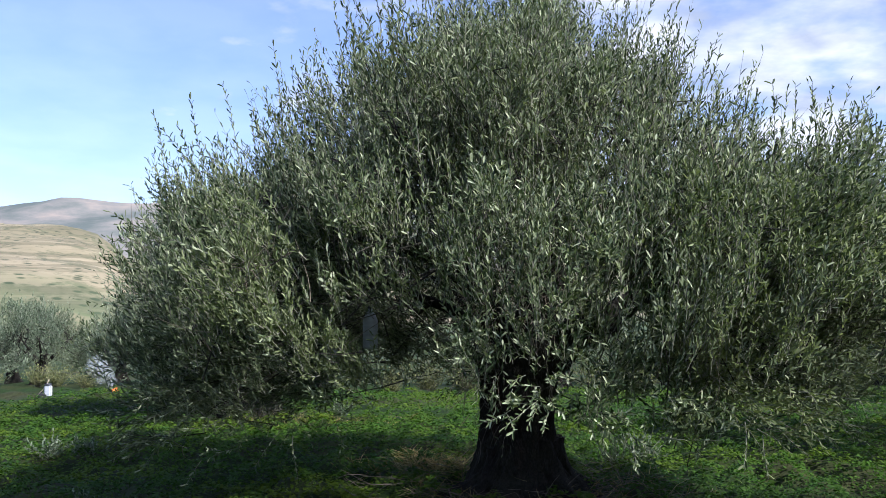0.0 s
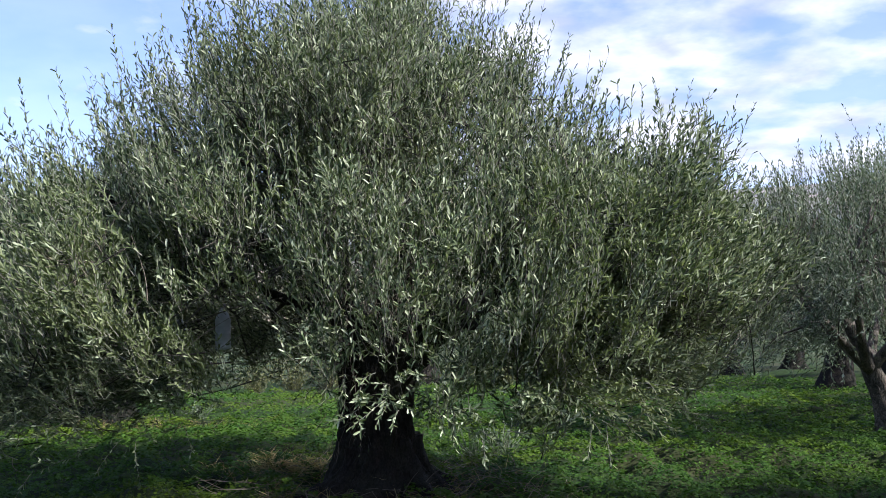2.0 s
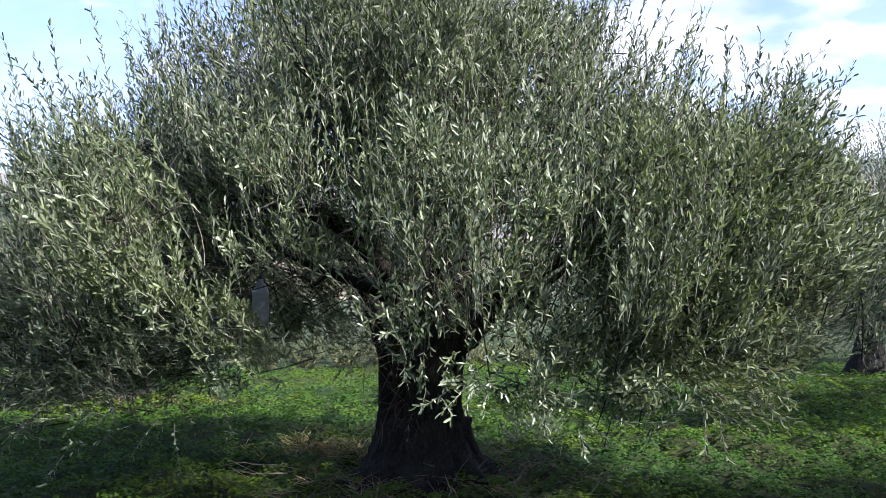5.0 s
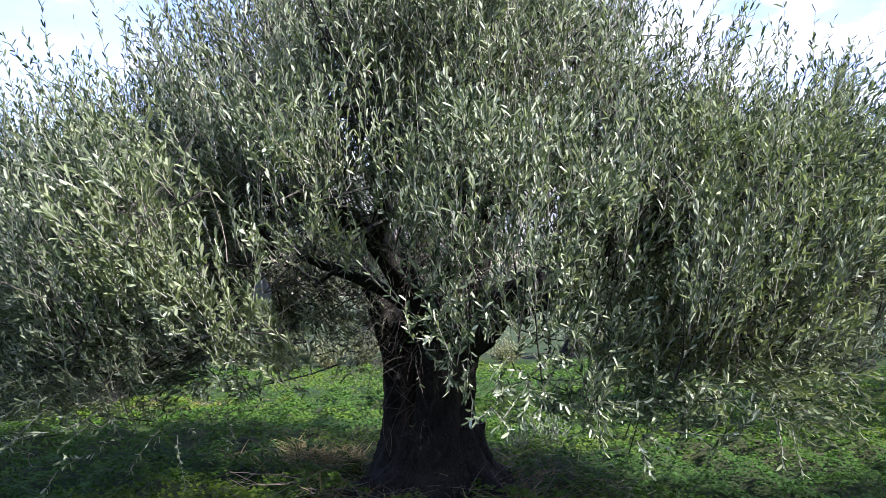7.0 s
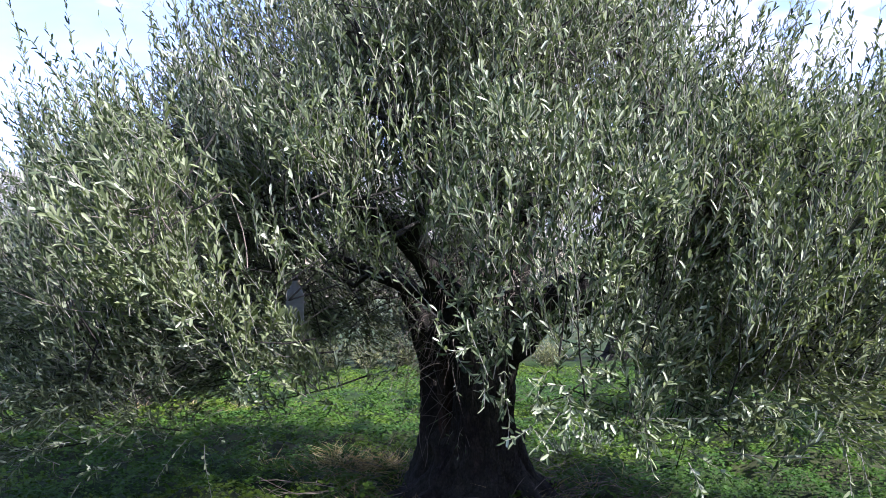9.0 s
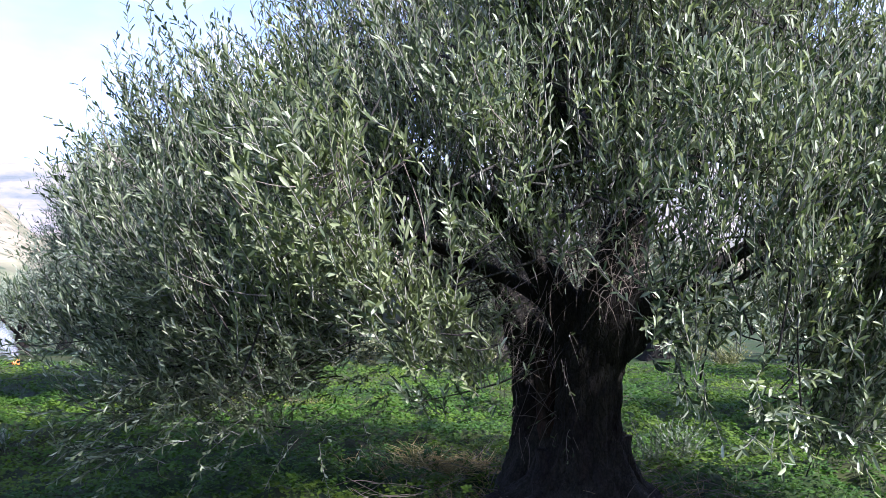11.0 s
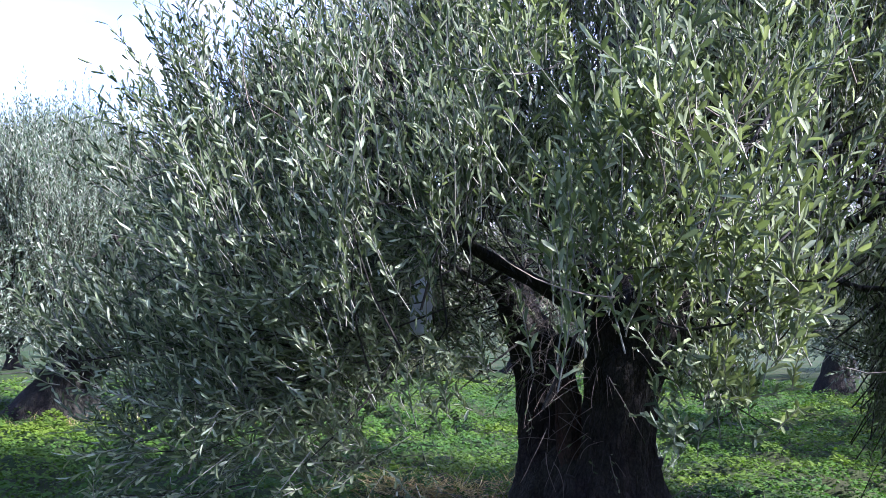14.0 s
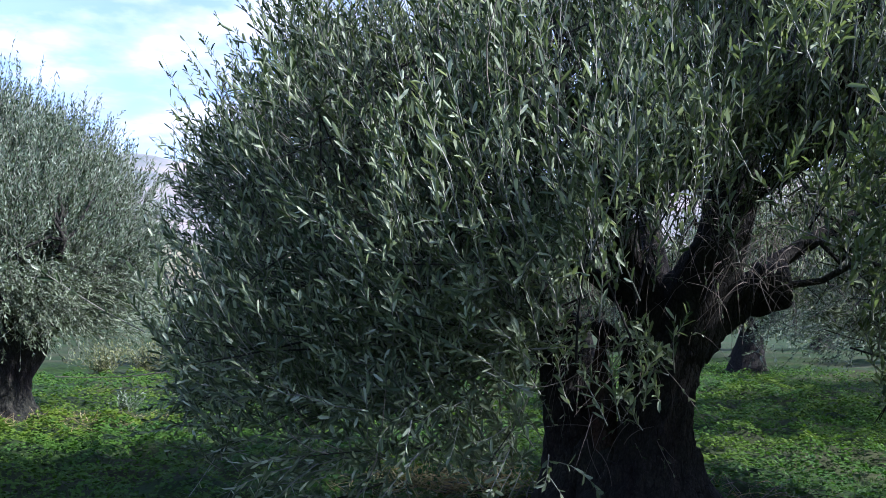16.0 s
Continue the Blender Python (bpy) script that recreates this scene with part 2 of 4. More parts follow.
def ground_material():
    m, nt, b, out = material("meadow_ground")
    n1, n2, n3 = noise_tex(nt, 0.35, 5.0), noise_tex(nt, 6.0, 6.0, 0.65), noise_tex(nt, 0.006, 6.0)
    green = ramp(nt, n2, [(0.3, (0.008, 0.016, 0.003)), (0.55, (0.017, 0.035, 0.005)), (0.75, (0.036, 0.06, 0.009))])
    dry = ramp(nt, n2, [(0.3, (0.018, 0.02, 0.007)), (0.7, (0.045, 0.05, 0.016))])
    near = mix(nt, ramp(nt, n1, [(0.45, (0, 0, 0)), (0.62, (1, 1, 1))]), green, dry)
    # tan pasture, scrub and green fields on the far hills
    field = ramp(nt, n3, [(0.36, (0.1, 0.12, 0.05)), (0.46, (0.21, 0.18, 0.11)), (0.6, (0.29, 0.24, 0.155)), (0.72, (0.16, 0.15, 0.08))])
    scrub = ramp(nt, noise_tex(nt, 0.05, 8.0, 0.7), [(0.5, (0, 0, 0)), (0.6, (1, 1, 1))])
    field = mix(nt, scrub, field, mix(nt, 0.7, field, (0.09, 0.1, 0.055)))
    # terraces follow the height, and bushes dot them
    terrace = ramp(nt, noise_tex(nt, 0.01, 5.0, 0.6, stretch=(0.5, 0.5, 26.0)), [(0.46, (0, 0, 0)), (0.54, (1, 1, 1))])
    field = mix(nt, terrace, field, mix(nt, 0.55, field, (0.11, 0.1, 0.06)))
    cells = node(nt, "ShaderNodeTexVoronoi", [("Vector", nt.nodes.new("ShaderNodeTexCoord").outputs["Object"])], Scale=0.1)
    bush = ramp(nt, cells.outputs["Distance"], [(0.2, (1, 1, 1)), (0.34, (0, 0, 0))])
    bush = mix(nt, 1.0, bush, ramp(nt, noise_tex(nt, 0.008, 3.0), [(0.36, (0, 0, 0)), (0.52, (1, 1, 1))]), "MULTIPLY")
    field = mix(nt, bush, field, (0.05, 0.06, 0.035))
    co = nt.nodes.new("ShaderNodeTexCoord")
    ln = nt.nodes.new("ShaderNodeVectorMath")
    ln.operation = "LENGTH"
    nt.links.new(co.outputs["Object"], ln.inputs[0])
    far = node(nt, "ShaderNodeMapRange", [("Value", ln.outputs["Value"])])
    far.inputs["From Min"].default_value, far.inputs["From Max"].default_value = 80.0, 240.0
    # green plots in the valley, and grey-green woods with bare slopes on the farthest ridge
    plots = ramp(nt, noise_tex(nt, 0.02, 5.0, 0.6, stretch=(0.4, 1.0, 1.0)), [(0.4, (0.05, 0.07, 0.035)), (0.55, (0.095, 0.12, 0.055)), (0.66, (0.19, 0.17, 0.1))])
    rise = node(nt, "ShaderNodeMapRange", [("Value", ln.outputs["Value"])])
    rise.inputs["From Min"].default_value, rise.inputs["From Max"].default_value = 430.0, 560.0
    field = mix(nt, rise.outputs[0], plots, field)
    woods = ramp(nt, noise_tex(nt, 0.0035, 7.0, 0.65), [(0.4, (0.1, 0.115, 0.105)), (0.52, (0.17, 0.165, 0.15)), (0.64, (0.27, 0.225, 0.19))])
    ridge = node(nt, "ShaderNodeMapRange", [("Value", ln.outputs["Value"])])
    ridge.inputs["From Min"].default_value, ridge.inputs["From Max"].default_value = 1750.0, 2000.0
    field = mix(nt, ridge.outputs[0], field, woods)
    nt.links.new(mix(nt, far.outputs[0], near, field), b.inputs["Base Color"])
    b.inputs["Roughness"].default_value = 0.95
    b.inputs["Specular IOR Level"].default_value = 0.15
    bump(nt, b, n2, 0.7, 0.03)
    return m


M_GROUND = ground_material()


# ---- tools ----
rng = np.random.default_rng(7)


def quad_mesh(name, verts, quads, mat, parent=None, smooth=False):
    """One mesh object from arrays of corners and of four-cornered faces."""
    me = bpy.data.meshes.new(name)
    n, f = len(verts), len(quads)
    me.vertices.add(n)
    me.vertices.foreach_set("co", np.ascontiguousarray(verts, np.float32).ravel())
    me.loops.add(4 * f)
    me.loops.foreach_set("vertex_index", np.ascontiguousarray(quads, np.int32).ravel())
    me.polygons.add(f)
    me.polygons.foreach_set("loop_start", np.arange(0, 4 * f, 4, dtype=np.int32))
    me.update(calc_edges=True)
    me.materials.append(mat)
    if smooth:
        me.polygons.foreach_set("use_smooth", np.ones(f, dtype=bool))
    ob = new(name, me)
    if parent:
        ob.parent = parent
    return ob


def part(name, bm, mat, parent, label="", smooth=True):
    me = bpy.data.meshes.new(name)
    for f in bm.faces:
        f.smooth = smooth
    bm.to_mesh(me)
    bm.free()
    me.materials.append(mat)
    ob = new(name, me)
    ob.parent = parent
    if label:
        ob["label"] = label
    return ob


def thing(name, place, label, category, group="", kind=""):
    ob = new(name)
    ob.location = place
    return tagged(ob, label, category, group, kind)


def unit(v):
    return v / np.maximum(np.linalg.norm(v, axis=-1, keepdims=True), 1e-9)


def waves(x, y, size, seed, octaves=3):
    """Smooth unevenness about 0, of about one unit, with bumps of about that size."""
    r, out, amp = np.random.default_rng(seed), 0.0, 1.0
    for o in range(octaves):
        for _ in range(4):
            a, p = r.uniform(0, 2 * np.pi), r.uniform(0, 2 * np.pi)
            k = 2 * np.pi / size * 2**o * r.uniform(0.75, 1.3)
            out = out + amp * 0.35 * np.sin(k * (x * np.cos(a) + y * np.sin(a)) + p)
        amp *= 0.5
    return out


def ground_z(x, y):
    """Height of the meadow, which falls gently away behind the tree to a valley, and of the hills beyond."""
    x, y = np.asarray(x, float), np.asarray(y, float)
    r = np.hypot(x, y)
    away = np.clip(y, 0, 60)
    z = -0.15 * (away / 7.9) ** 1.6
    z = z + 0.07 * waves(x, y, 0.9, 3, 2) + 0.06 * waves(x, y, 5.0, 4, 2)
    az = np.degrees(np.arctan2(x, y))
    valley = np.clip((r - 60) / 300, 0, 1)
    z = z * (1 - valley) - 9.0 * valley
    rough = waves(x, y, 900.0, 11, 4)
    side = 0.5 - 0.5 * np.tanh((az + 19.5) / 2.6)
    near_hill = 112 * side * np.clip((az + 110) / 40, 0, 1) * np.clip((r - 430) / 750, 0, 1) ** 0.75 * np.clip((1900 - r) / 600, 0, 1)
    near_hill = near_hill * (1 + 0.1 * waves(x, y, 330.0, 12, 4))
    ridge = np.clip((r - 1500) / 1500, 0, 1) ** 1.1 * (1 - 0.4 * np.clip((r - 3100) / 900, 0, 1))
    height = 322 + 5.0 * np.clip(az + 27, -6, 10) + 9 * np.sin(np.radians(az * 23 + 60)) + 24 * rough
    return z + near_hill + ridge * height + 6 * valley * waves(x, y, 420.0, 13, 3) * np.clip((r - 300) / 400, 0, 1)


def gz(x, y):
    return float(ground_z(x, y))


def tube(points, radii, sides=8, wobble=0.0, seed=0, cap=True):
    """A bmesh tube along points, tapering by radii, with an uneven skin."""
    r = np.random.default_rng(seed)
    pts = [Vector(p) for p in points]
    bm, rings = bmesh.new(), []
    ref = Vector((0.31, 0.77, 0.2)).normalized()
    phase = r.uniform(0, 6.28, 3)
    for i, (p, rad) in enumerate(zip(pts, radii)):
        t = (pts[min(i + 1, len(pts) - 1)] - pts[max(i - 1, 0)]).normalized()
        u = t.cross(ref).normalized()
        v = t.cross(u)
        ring = []
        for k in range(sides):
            a = 2 * math.pi * k / sides
            w = 1 + wobble * (0.6 * math.sin(3 * a + phase[0] + 0.9 * i) + 0.4 * math.sin(5 * a + phase[1] - 0.6 * i) + 0.4 * r.uniform(-1, 1))
            ring.append(bm.verts.new(p + (u * math.cos(a) + v * math.sin(a)) * rad * w))
        rings.append(ring)
    for a, b in zip(rings, rings[1:]):
        for k in range(sides):
            bm.faces.new((a[k], a[(k + 1) % sides], b[(k + 1) % sides], b[k]))
    if cap:
        bm.faces.new(rings[0][::-1])
        bm.faces.new(rings[-1])
    return bm


def bend(a, b, lift, n=7, sway=0.0, seed=0):
    """Points of a curved line from a to b, raised by lift halfway."""
    r = np.random.default_rng(seed)
    a, b = np.array(a, float), np.array(b, float)
    s = np.linspace(0, 1, n)[:, None]
    out = a + (b - a) * s
    out[:, 2] += 4 * lift * (s * (1 - s))[:, 0]
    out[1:-1] += r.normal(0, sway, (n - 2, 3))
    return out


def sticks(starts, ways, lengths, thick, curl, sides=3, segs=3, seed=0):
    """Many thin curved twigs at once: corners, faces, and their lines of points (n, segs + 1, 3)."""
    r = np.random.default_rng(seed)
    n = len(starts)
    d, line = unit(np.asarray(ways, float)), np.zeros((n, segs + 1, 3))
    line[:, 0] = starts
    side = unit(r.normal(size=(n, 3)))
    for k in range(segs):
        line[:, k + 1] = line[:, k] + d * (np.asarray(lengths) / segs)[:, None]
        d = unit(d + side * 0.18 + np.asarray(curl) + r.normal(0, 0.05, (n, 3)))
    t = unit(line[:, -1] - line[:, 0])
    u = unit(np.cross(t, side + 0.01))
    v = np.cross(t, u)
    ang = 2 * np.pi * np.arange(sides) / sides
    off = u[:, None] * np.cos(ang)[None, :, None] + v[:, None] * np.sin(ang)[None, :, None]
    taper = np.linspace(1, 0.35, segs + 1)
    verts = line[:, :, None] + off[:, None] * (np.broadcast_to(thick, n)[:, None] * taper)[:, :, None, None]
    k, s = np.meshgrid(np.arange(segs), np.arange(sides), indexing="ij")
    s2 = (s + 1) % sides
    face = np.stack([k * sides + s, k * sides + s2, (k + 1) * sides + s2, (k + 1) * sides + s], -1).reshape(-1, 4)
    faces = (np.arange(n) * (segs + 1) * sides)[:, None, None] + face[None]
    return verts.reshape(-1, 3), faces.reshape(-1, 4), line


def leaves_on(lines, per, size, width, seed=0, fine=True, spread=0.5, bare=0.12):
    """Narrow leaves in pairs along twig lines: corners and faces."""
    r = np.random.default_rng(seed)
    n, m = lines.shape[0], lines.shape[1]
    s = bare + (1 - bare) * (np.arange(per)[None] // 2 * 2 + r.uniform(0, 1.2, (n, per))) / per
    s = np.clip(s, 0, 0.999) * (m - 1)
    i = s.astype(int)
    f = (s - i)[..., None]
    rows = np.arange(n)[:, None]
    p0, p1 = lines[rows, i], lines[rows, i + 1]
    base, t = (p0 + (p1 - p0) * f).reshape(-1, 3), unit((p1 - p0).reshape(-1, 3))
    ref = unit(np.repeat(r.normal(size=(n, 3)), per, 0))
    u = unit(np.cross(t, ref))
    v = np.cross(t, u)
    pair = np.tile(np.arange(per), n)
    a = np.pi * (pair % 2) + np.pi / 2 * (pair // 2 % 2) + r.normal(0, 0.35, n * per)
    out = u * np.cos(a)[:, None] + v * np.sin(a)[:, None]
    lean = spread + r.normal(0, 0.18, n * per)
    d = unit(t * np.cos(lean)[:, None] + out * np.sin(lean)[:, None] + r.normal(0, 0.1, (n * per, 3)))
    nor = unit(t - d * (t * d).sum(1)[:, None] + r.normal(0, 0.3, (n * per, 3)))
    sd = unit(np.cross(d, nor))
    nor = np.cross(sd, d)
    ln = (size * r.uniform(0.65, 1.15, n * per))[:, None]
    w = (width * r.uniform(0.75, 1.2, n * per))[:, None] / 2
    bow = ln * r.normal(0.03, 0.06, (n * per, 1))
    if fine:
        pts = [base, base + d * ln * 0.25 + sd * w * 0.85 + nor * (w * 0.35), base + d * ln * 0.78 + sd * w + nor * (w * 0.35 - bow),
               base + d * ln - nor * bow * 2.2, base + d * ln * 0.78 - sd * w + nor * (w * 0.35 - bow), base + d * ln * 0.25 - sd * w * 0.85 + nor * (w * 0.35)]
        quads = np.array([[0, 1, 2, 3], [0, 3, 4, 5]])
    else:
        pts = [base, base + d * ln * 0.5 + sd * w, base + d * ln - nor * bow, base + d * ln * 0.5 - sd * w]
        quads = np.array([[0, 1, 2, 3]])
    verts = np.stack(pts, 1)
    faces = (np.arange(n * per) * len(pts))[:, None, None] + quads[None]
    return verts.reshape(-1, 3), faces.reshape(-1, 4)


# ---- ground ----
def build_ground():
    """One sheet, fine near the tree and coarse towards the hills and the horizon."""
    cx, cy = 0.0, 6.0
    near = np.arange(0.15, 24, 0.19)
    far = 24 * (4600 / 24) ** (np.arange(1, 150) / 149)
    rad, sec = np.r_[near, far], 360
    a = np.linspace(0, 2 * np.pi, sec, endpoint=False)
    x, y = cx + rad[:, None] * np.sin(a), cy + rad[:, None] * np.cos(a)
    v = np.stack([x, y, ground_z(x, y)], -1).reshape(-1, 3)
    i, k = np.meshgrid(np.arange(len(rad) - 1), np.arange(sec), indexing="ij")
    k2 = (k + 1) % sec
    q = np.stack([i * sec + k, (i + 1) * sec + k, (i + 1) * sec + k2, i * sec + k2], -1).reshape(-1, 4)
    mid = np.arange(0, sec, 2)
    centre = np.stack([np.full(len(mid), len(v)), mid, (mid + 1) % sec, (mid + 2) % sec], -1)
    v = np.r_[v, [[cx, cy, gz(cx, cy)]]]
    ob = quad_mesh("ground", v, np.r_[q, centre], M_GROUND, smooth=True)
    return tagged(ob, "green winter meadow falling to a valley and tan hills", "ground", kind="structure")


ground = build_ground()

# ---- the olive tree ----
TRUNK = np.array([0.63, 7.9])
CROWN = np.array([0.7, 7.4, 1.9])


def lobe(az, middle, wide):
    """1 at the middle azimuth (degrees), falling off round it."""
    d = (np.degrees(az) - middle + 180) % 360 - 180
    return np.exp(-((d / wide) ** 2))


def crown_reach(az):
    """How far the main crown reaches from its middle, by azimuth in radians clockwise from +y."""
    r = 3.0 + 0.22 * lobe(az, 110, 40) + 0.3 * lobe(az, 168, 20) + 0.15 * lobe(az, 190, 16) + 0.72 * lobe(az, 210.5, 8) + 0.3 * lobe(az, 229, 9)
    return r + 0.42 * lobe(az, 250, 11) + 0.5 * lobe(az, 312, 20) + 0.07 * np.sin(5 * az + 1.0) + 0.06 * np.sin(9 * az + 2.2)


def crown_low(az):
    """How low the leaves hang, over the ground: an arch before the trunk, a gap at its side, long skirts elsewhere."""
    low = 0.55 + 0.75 * lobe(az, 195, 13) + 0.95 * lobe(az, 229, 9) + 0.1 * lobe(az, 252, 14) + 0.55 * lobe(az, 210, 8) + 0.7 * lobe(az, 50, 24) + 0.25 * lobe(az, 165, 14) + 0.5 * lobe(az, 130, 26)
    return float(low)


def stem_mesh(points, widths, depths, turn, sides, seed, ridge, furrow=0.0):
    """A trunk of oval section with knotted, fluted skin; widths across turn, depths along it."""
    r = np.random.default_rng(seed)
    shift = Vector(r.uniform(-20, 20, 3))
    bm, rings = bmesh.new(), []
    ph = r.uniform(0, 6.28, 6)
    for i, (p, w, d) in enumerate(zip(points, widths, depths)):
        ring, h = [], i / len(points)
        low = max(0.0, 1 - i / (0.36 * len(points)))
        for k in range(sides):
            a = 2 * math.pi * k / sides
            at_skin = Vector((math.cos(a), math.sin(a), 0.0))
            f = 1 + 0.09 * low * math.sin(5 * a + ph[3]) + 0.05 * low * math.sin(9 * a + ph[4])
            f += ridge * (1.6 * noise.noise(at_skin * 1.3 + shift + Vector((0, 0, p[2] * 1.5))) + 0.5 * r.uniform(-1, 1))
            if furrow:
                # winding cracks between ropes of wood, and knots
                twist = a + 0.35 * noise.noise(Vector((0, 0, p[2] * 1.7)) + shift) + 0.3 * noise.noise(at_skin * 1.5 + shift + Vector((0, 0, p[2] * 3.0)))
                rope = noise.noise(Vector((math.cos(twist), math.sin(twist), 0)) * 3.4 + shift + Vector((0, 0, p[2] * 0.8)))
                f += furrow * (0.75 - 2.2 * max(0.0, 0.3 - abs(rope)))
                f += furrow * 1.5 * noise.noise(at_skin * 2.2 - shift + Vector((0, 0, p[2] * 4.0)))
                f += furrow * 0.4 * noise.noise(at_skin * 7.0 + shift + Vector((0, 0, p[2] * 9.0)))
            x, y = math.cos(a) * w * f, math.sin(a) * d * f
            c, s = math.cos(turn), math.sin(turn)
            ring.append(bm.verts.new((p[0] + c * x - s * y, p[1] + s * x + c * y, p[2] + 0.012 * r.uniform(-1, 1))))
        rings.append(ring)
    for a, b in zip(rings, rings[1:]):
        for k in range(sides):
            bm.faces.new((a[k], a[(k + 1) % sides], b[(k + 1) % sides], b[k]))
    bm.faces.new(rings[-1])
    bm.faces.new(rings[0][::-1])
    return bm


def spline(keys, n):
    """n points smoothly through key rows."""
    keys = np.array(keys, float)
    s, t = np.linspace(0, 1, len(keys)), np.linspace(0, 1, n)
    out = np.stack([np.interp(t, s, c) for c in keys.T], 1)
    for _ in range(2):
        out[1:-1] = 0.25 * out[:-2] + 0.5 * out[1:-1] + 0.25 * out[2:]
    return out


def grow(tree, nodes, ways, spines, hang, shoots, per, size, width, spread, long, seed, fine, mats, thick=0.002, segs=3, reach=0.5):
    """Leafy shoots along the last stretch of the branchlets that end at the nodes: one crown of leaves and one mesh of wood under the tree."""
    r = np.random.default_rng(seed)
    n = len(nodes)
    side = r.normal(0, 0.25, (n, 3))
    root = nodes - unit(spines + side) * reach
    v0, q0, spine = sticks(root, spines + side, np.full(n, reach * 1.15), thick * 1.7, np.zeros(3) + [0, 0, 0.03], 4, 3, seed + 7)
    rep = np.repeat(np.arange(n), shoots)
    m = len(rep)
    s = np.clip(r.uniform(0.1, 1.0, m) ** 0.8, 0, 0.999) * 3
    i = s.astype(int)
    start = spine[rep, i] + (spine[rep, i + 1] - spine[rep, i]) * (s - i)[:, None] + r.normal(0, 1, (m, 3)) * spread[rep][:, None]
    way = unit(ways[rep] + r.normal(0, 1, (m, 3)) * np.where(ways[rep, 2] > 0.85, 0.2, 0.34)[:, None])
    ln = long[rep] * r.uniform(0.55, 1.3, m) * np.where(r.random(m) < 0.12, 1.6, 1.0)
    curl = np.zeros((m, 3))
    curl[:, 2] = np.where(hang[rep] > 0, -0.08 * r.uniform(-0.5, 1, m), 0.16)
    v, q, lines = sticks(start, way, ln, thick, curl, 3, segs, seed + 1)
    quad_mesh("shoot_wood", v, q, mats[1], tree)["kind"] = "stuff"
    quad_mesh("branchlet", v0, q0, mats[2], tree)["kind"] = "stuff"
    v, q = leaves_on(lines, per, size, width, seed + 2, fine)
    quad_mesh("crown", v, q, mats[0], tree)["kind"] = "stuff"


def bare_side(p):
    """The wedge under the limbs on one side of the tree, where no leaves hang."""
    a, b = p[0] + 2.86, p[1] - 3.0
    c, e = p[0] + 2.61, p[1] - 2.99
    return p[2] < 1.46 + 0.055 * math.hypot(c, e) and a * math.cos(radians(29)) - b * math.sin(radians(29)) > 0 and c * math.cos(radians(42)) - e * math.sin(radians(42)) < 0.16 and b < 4.2


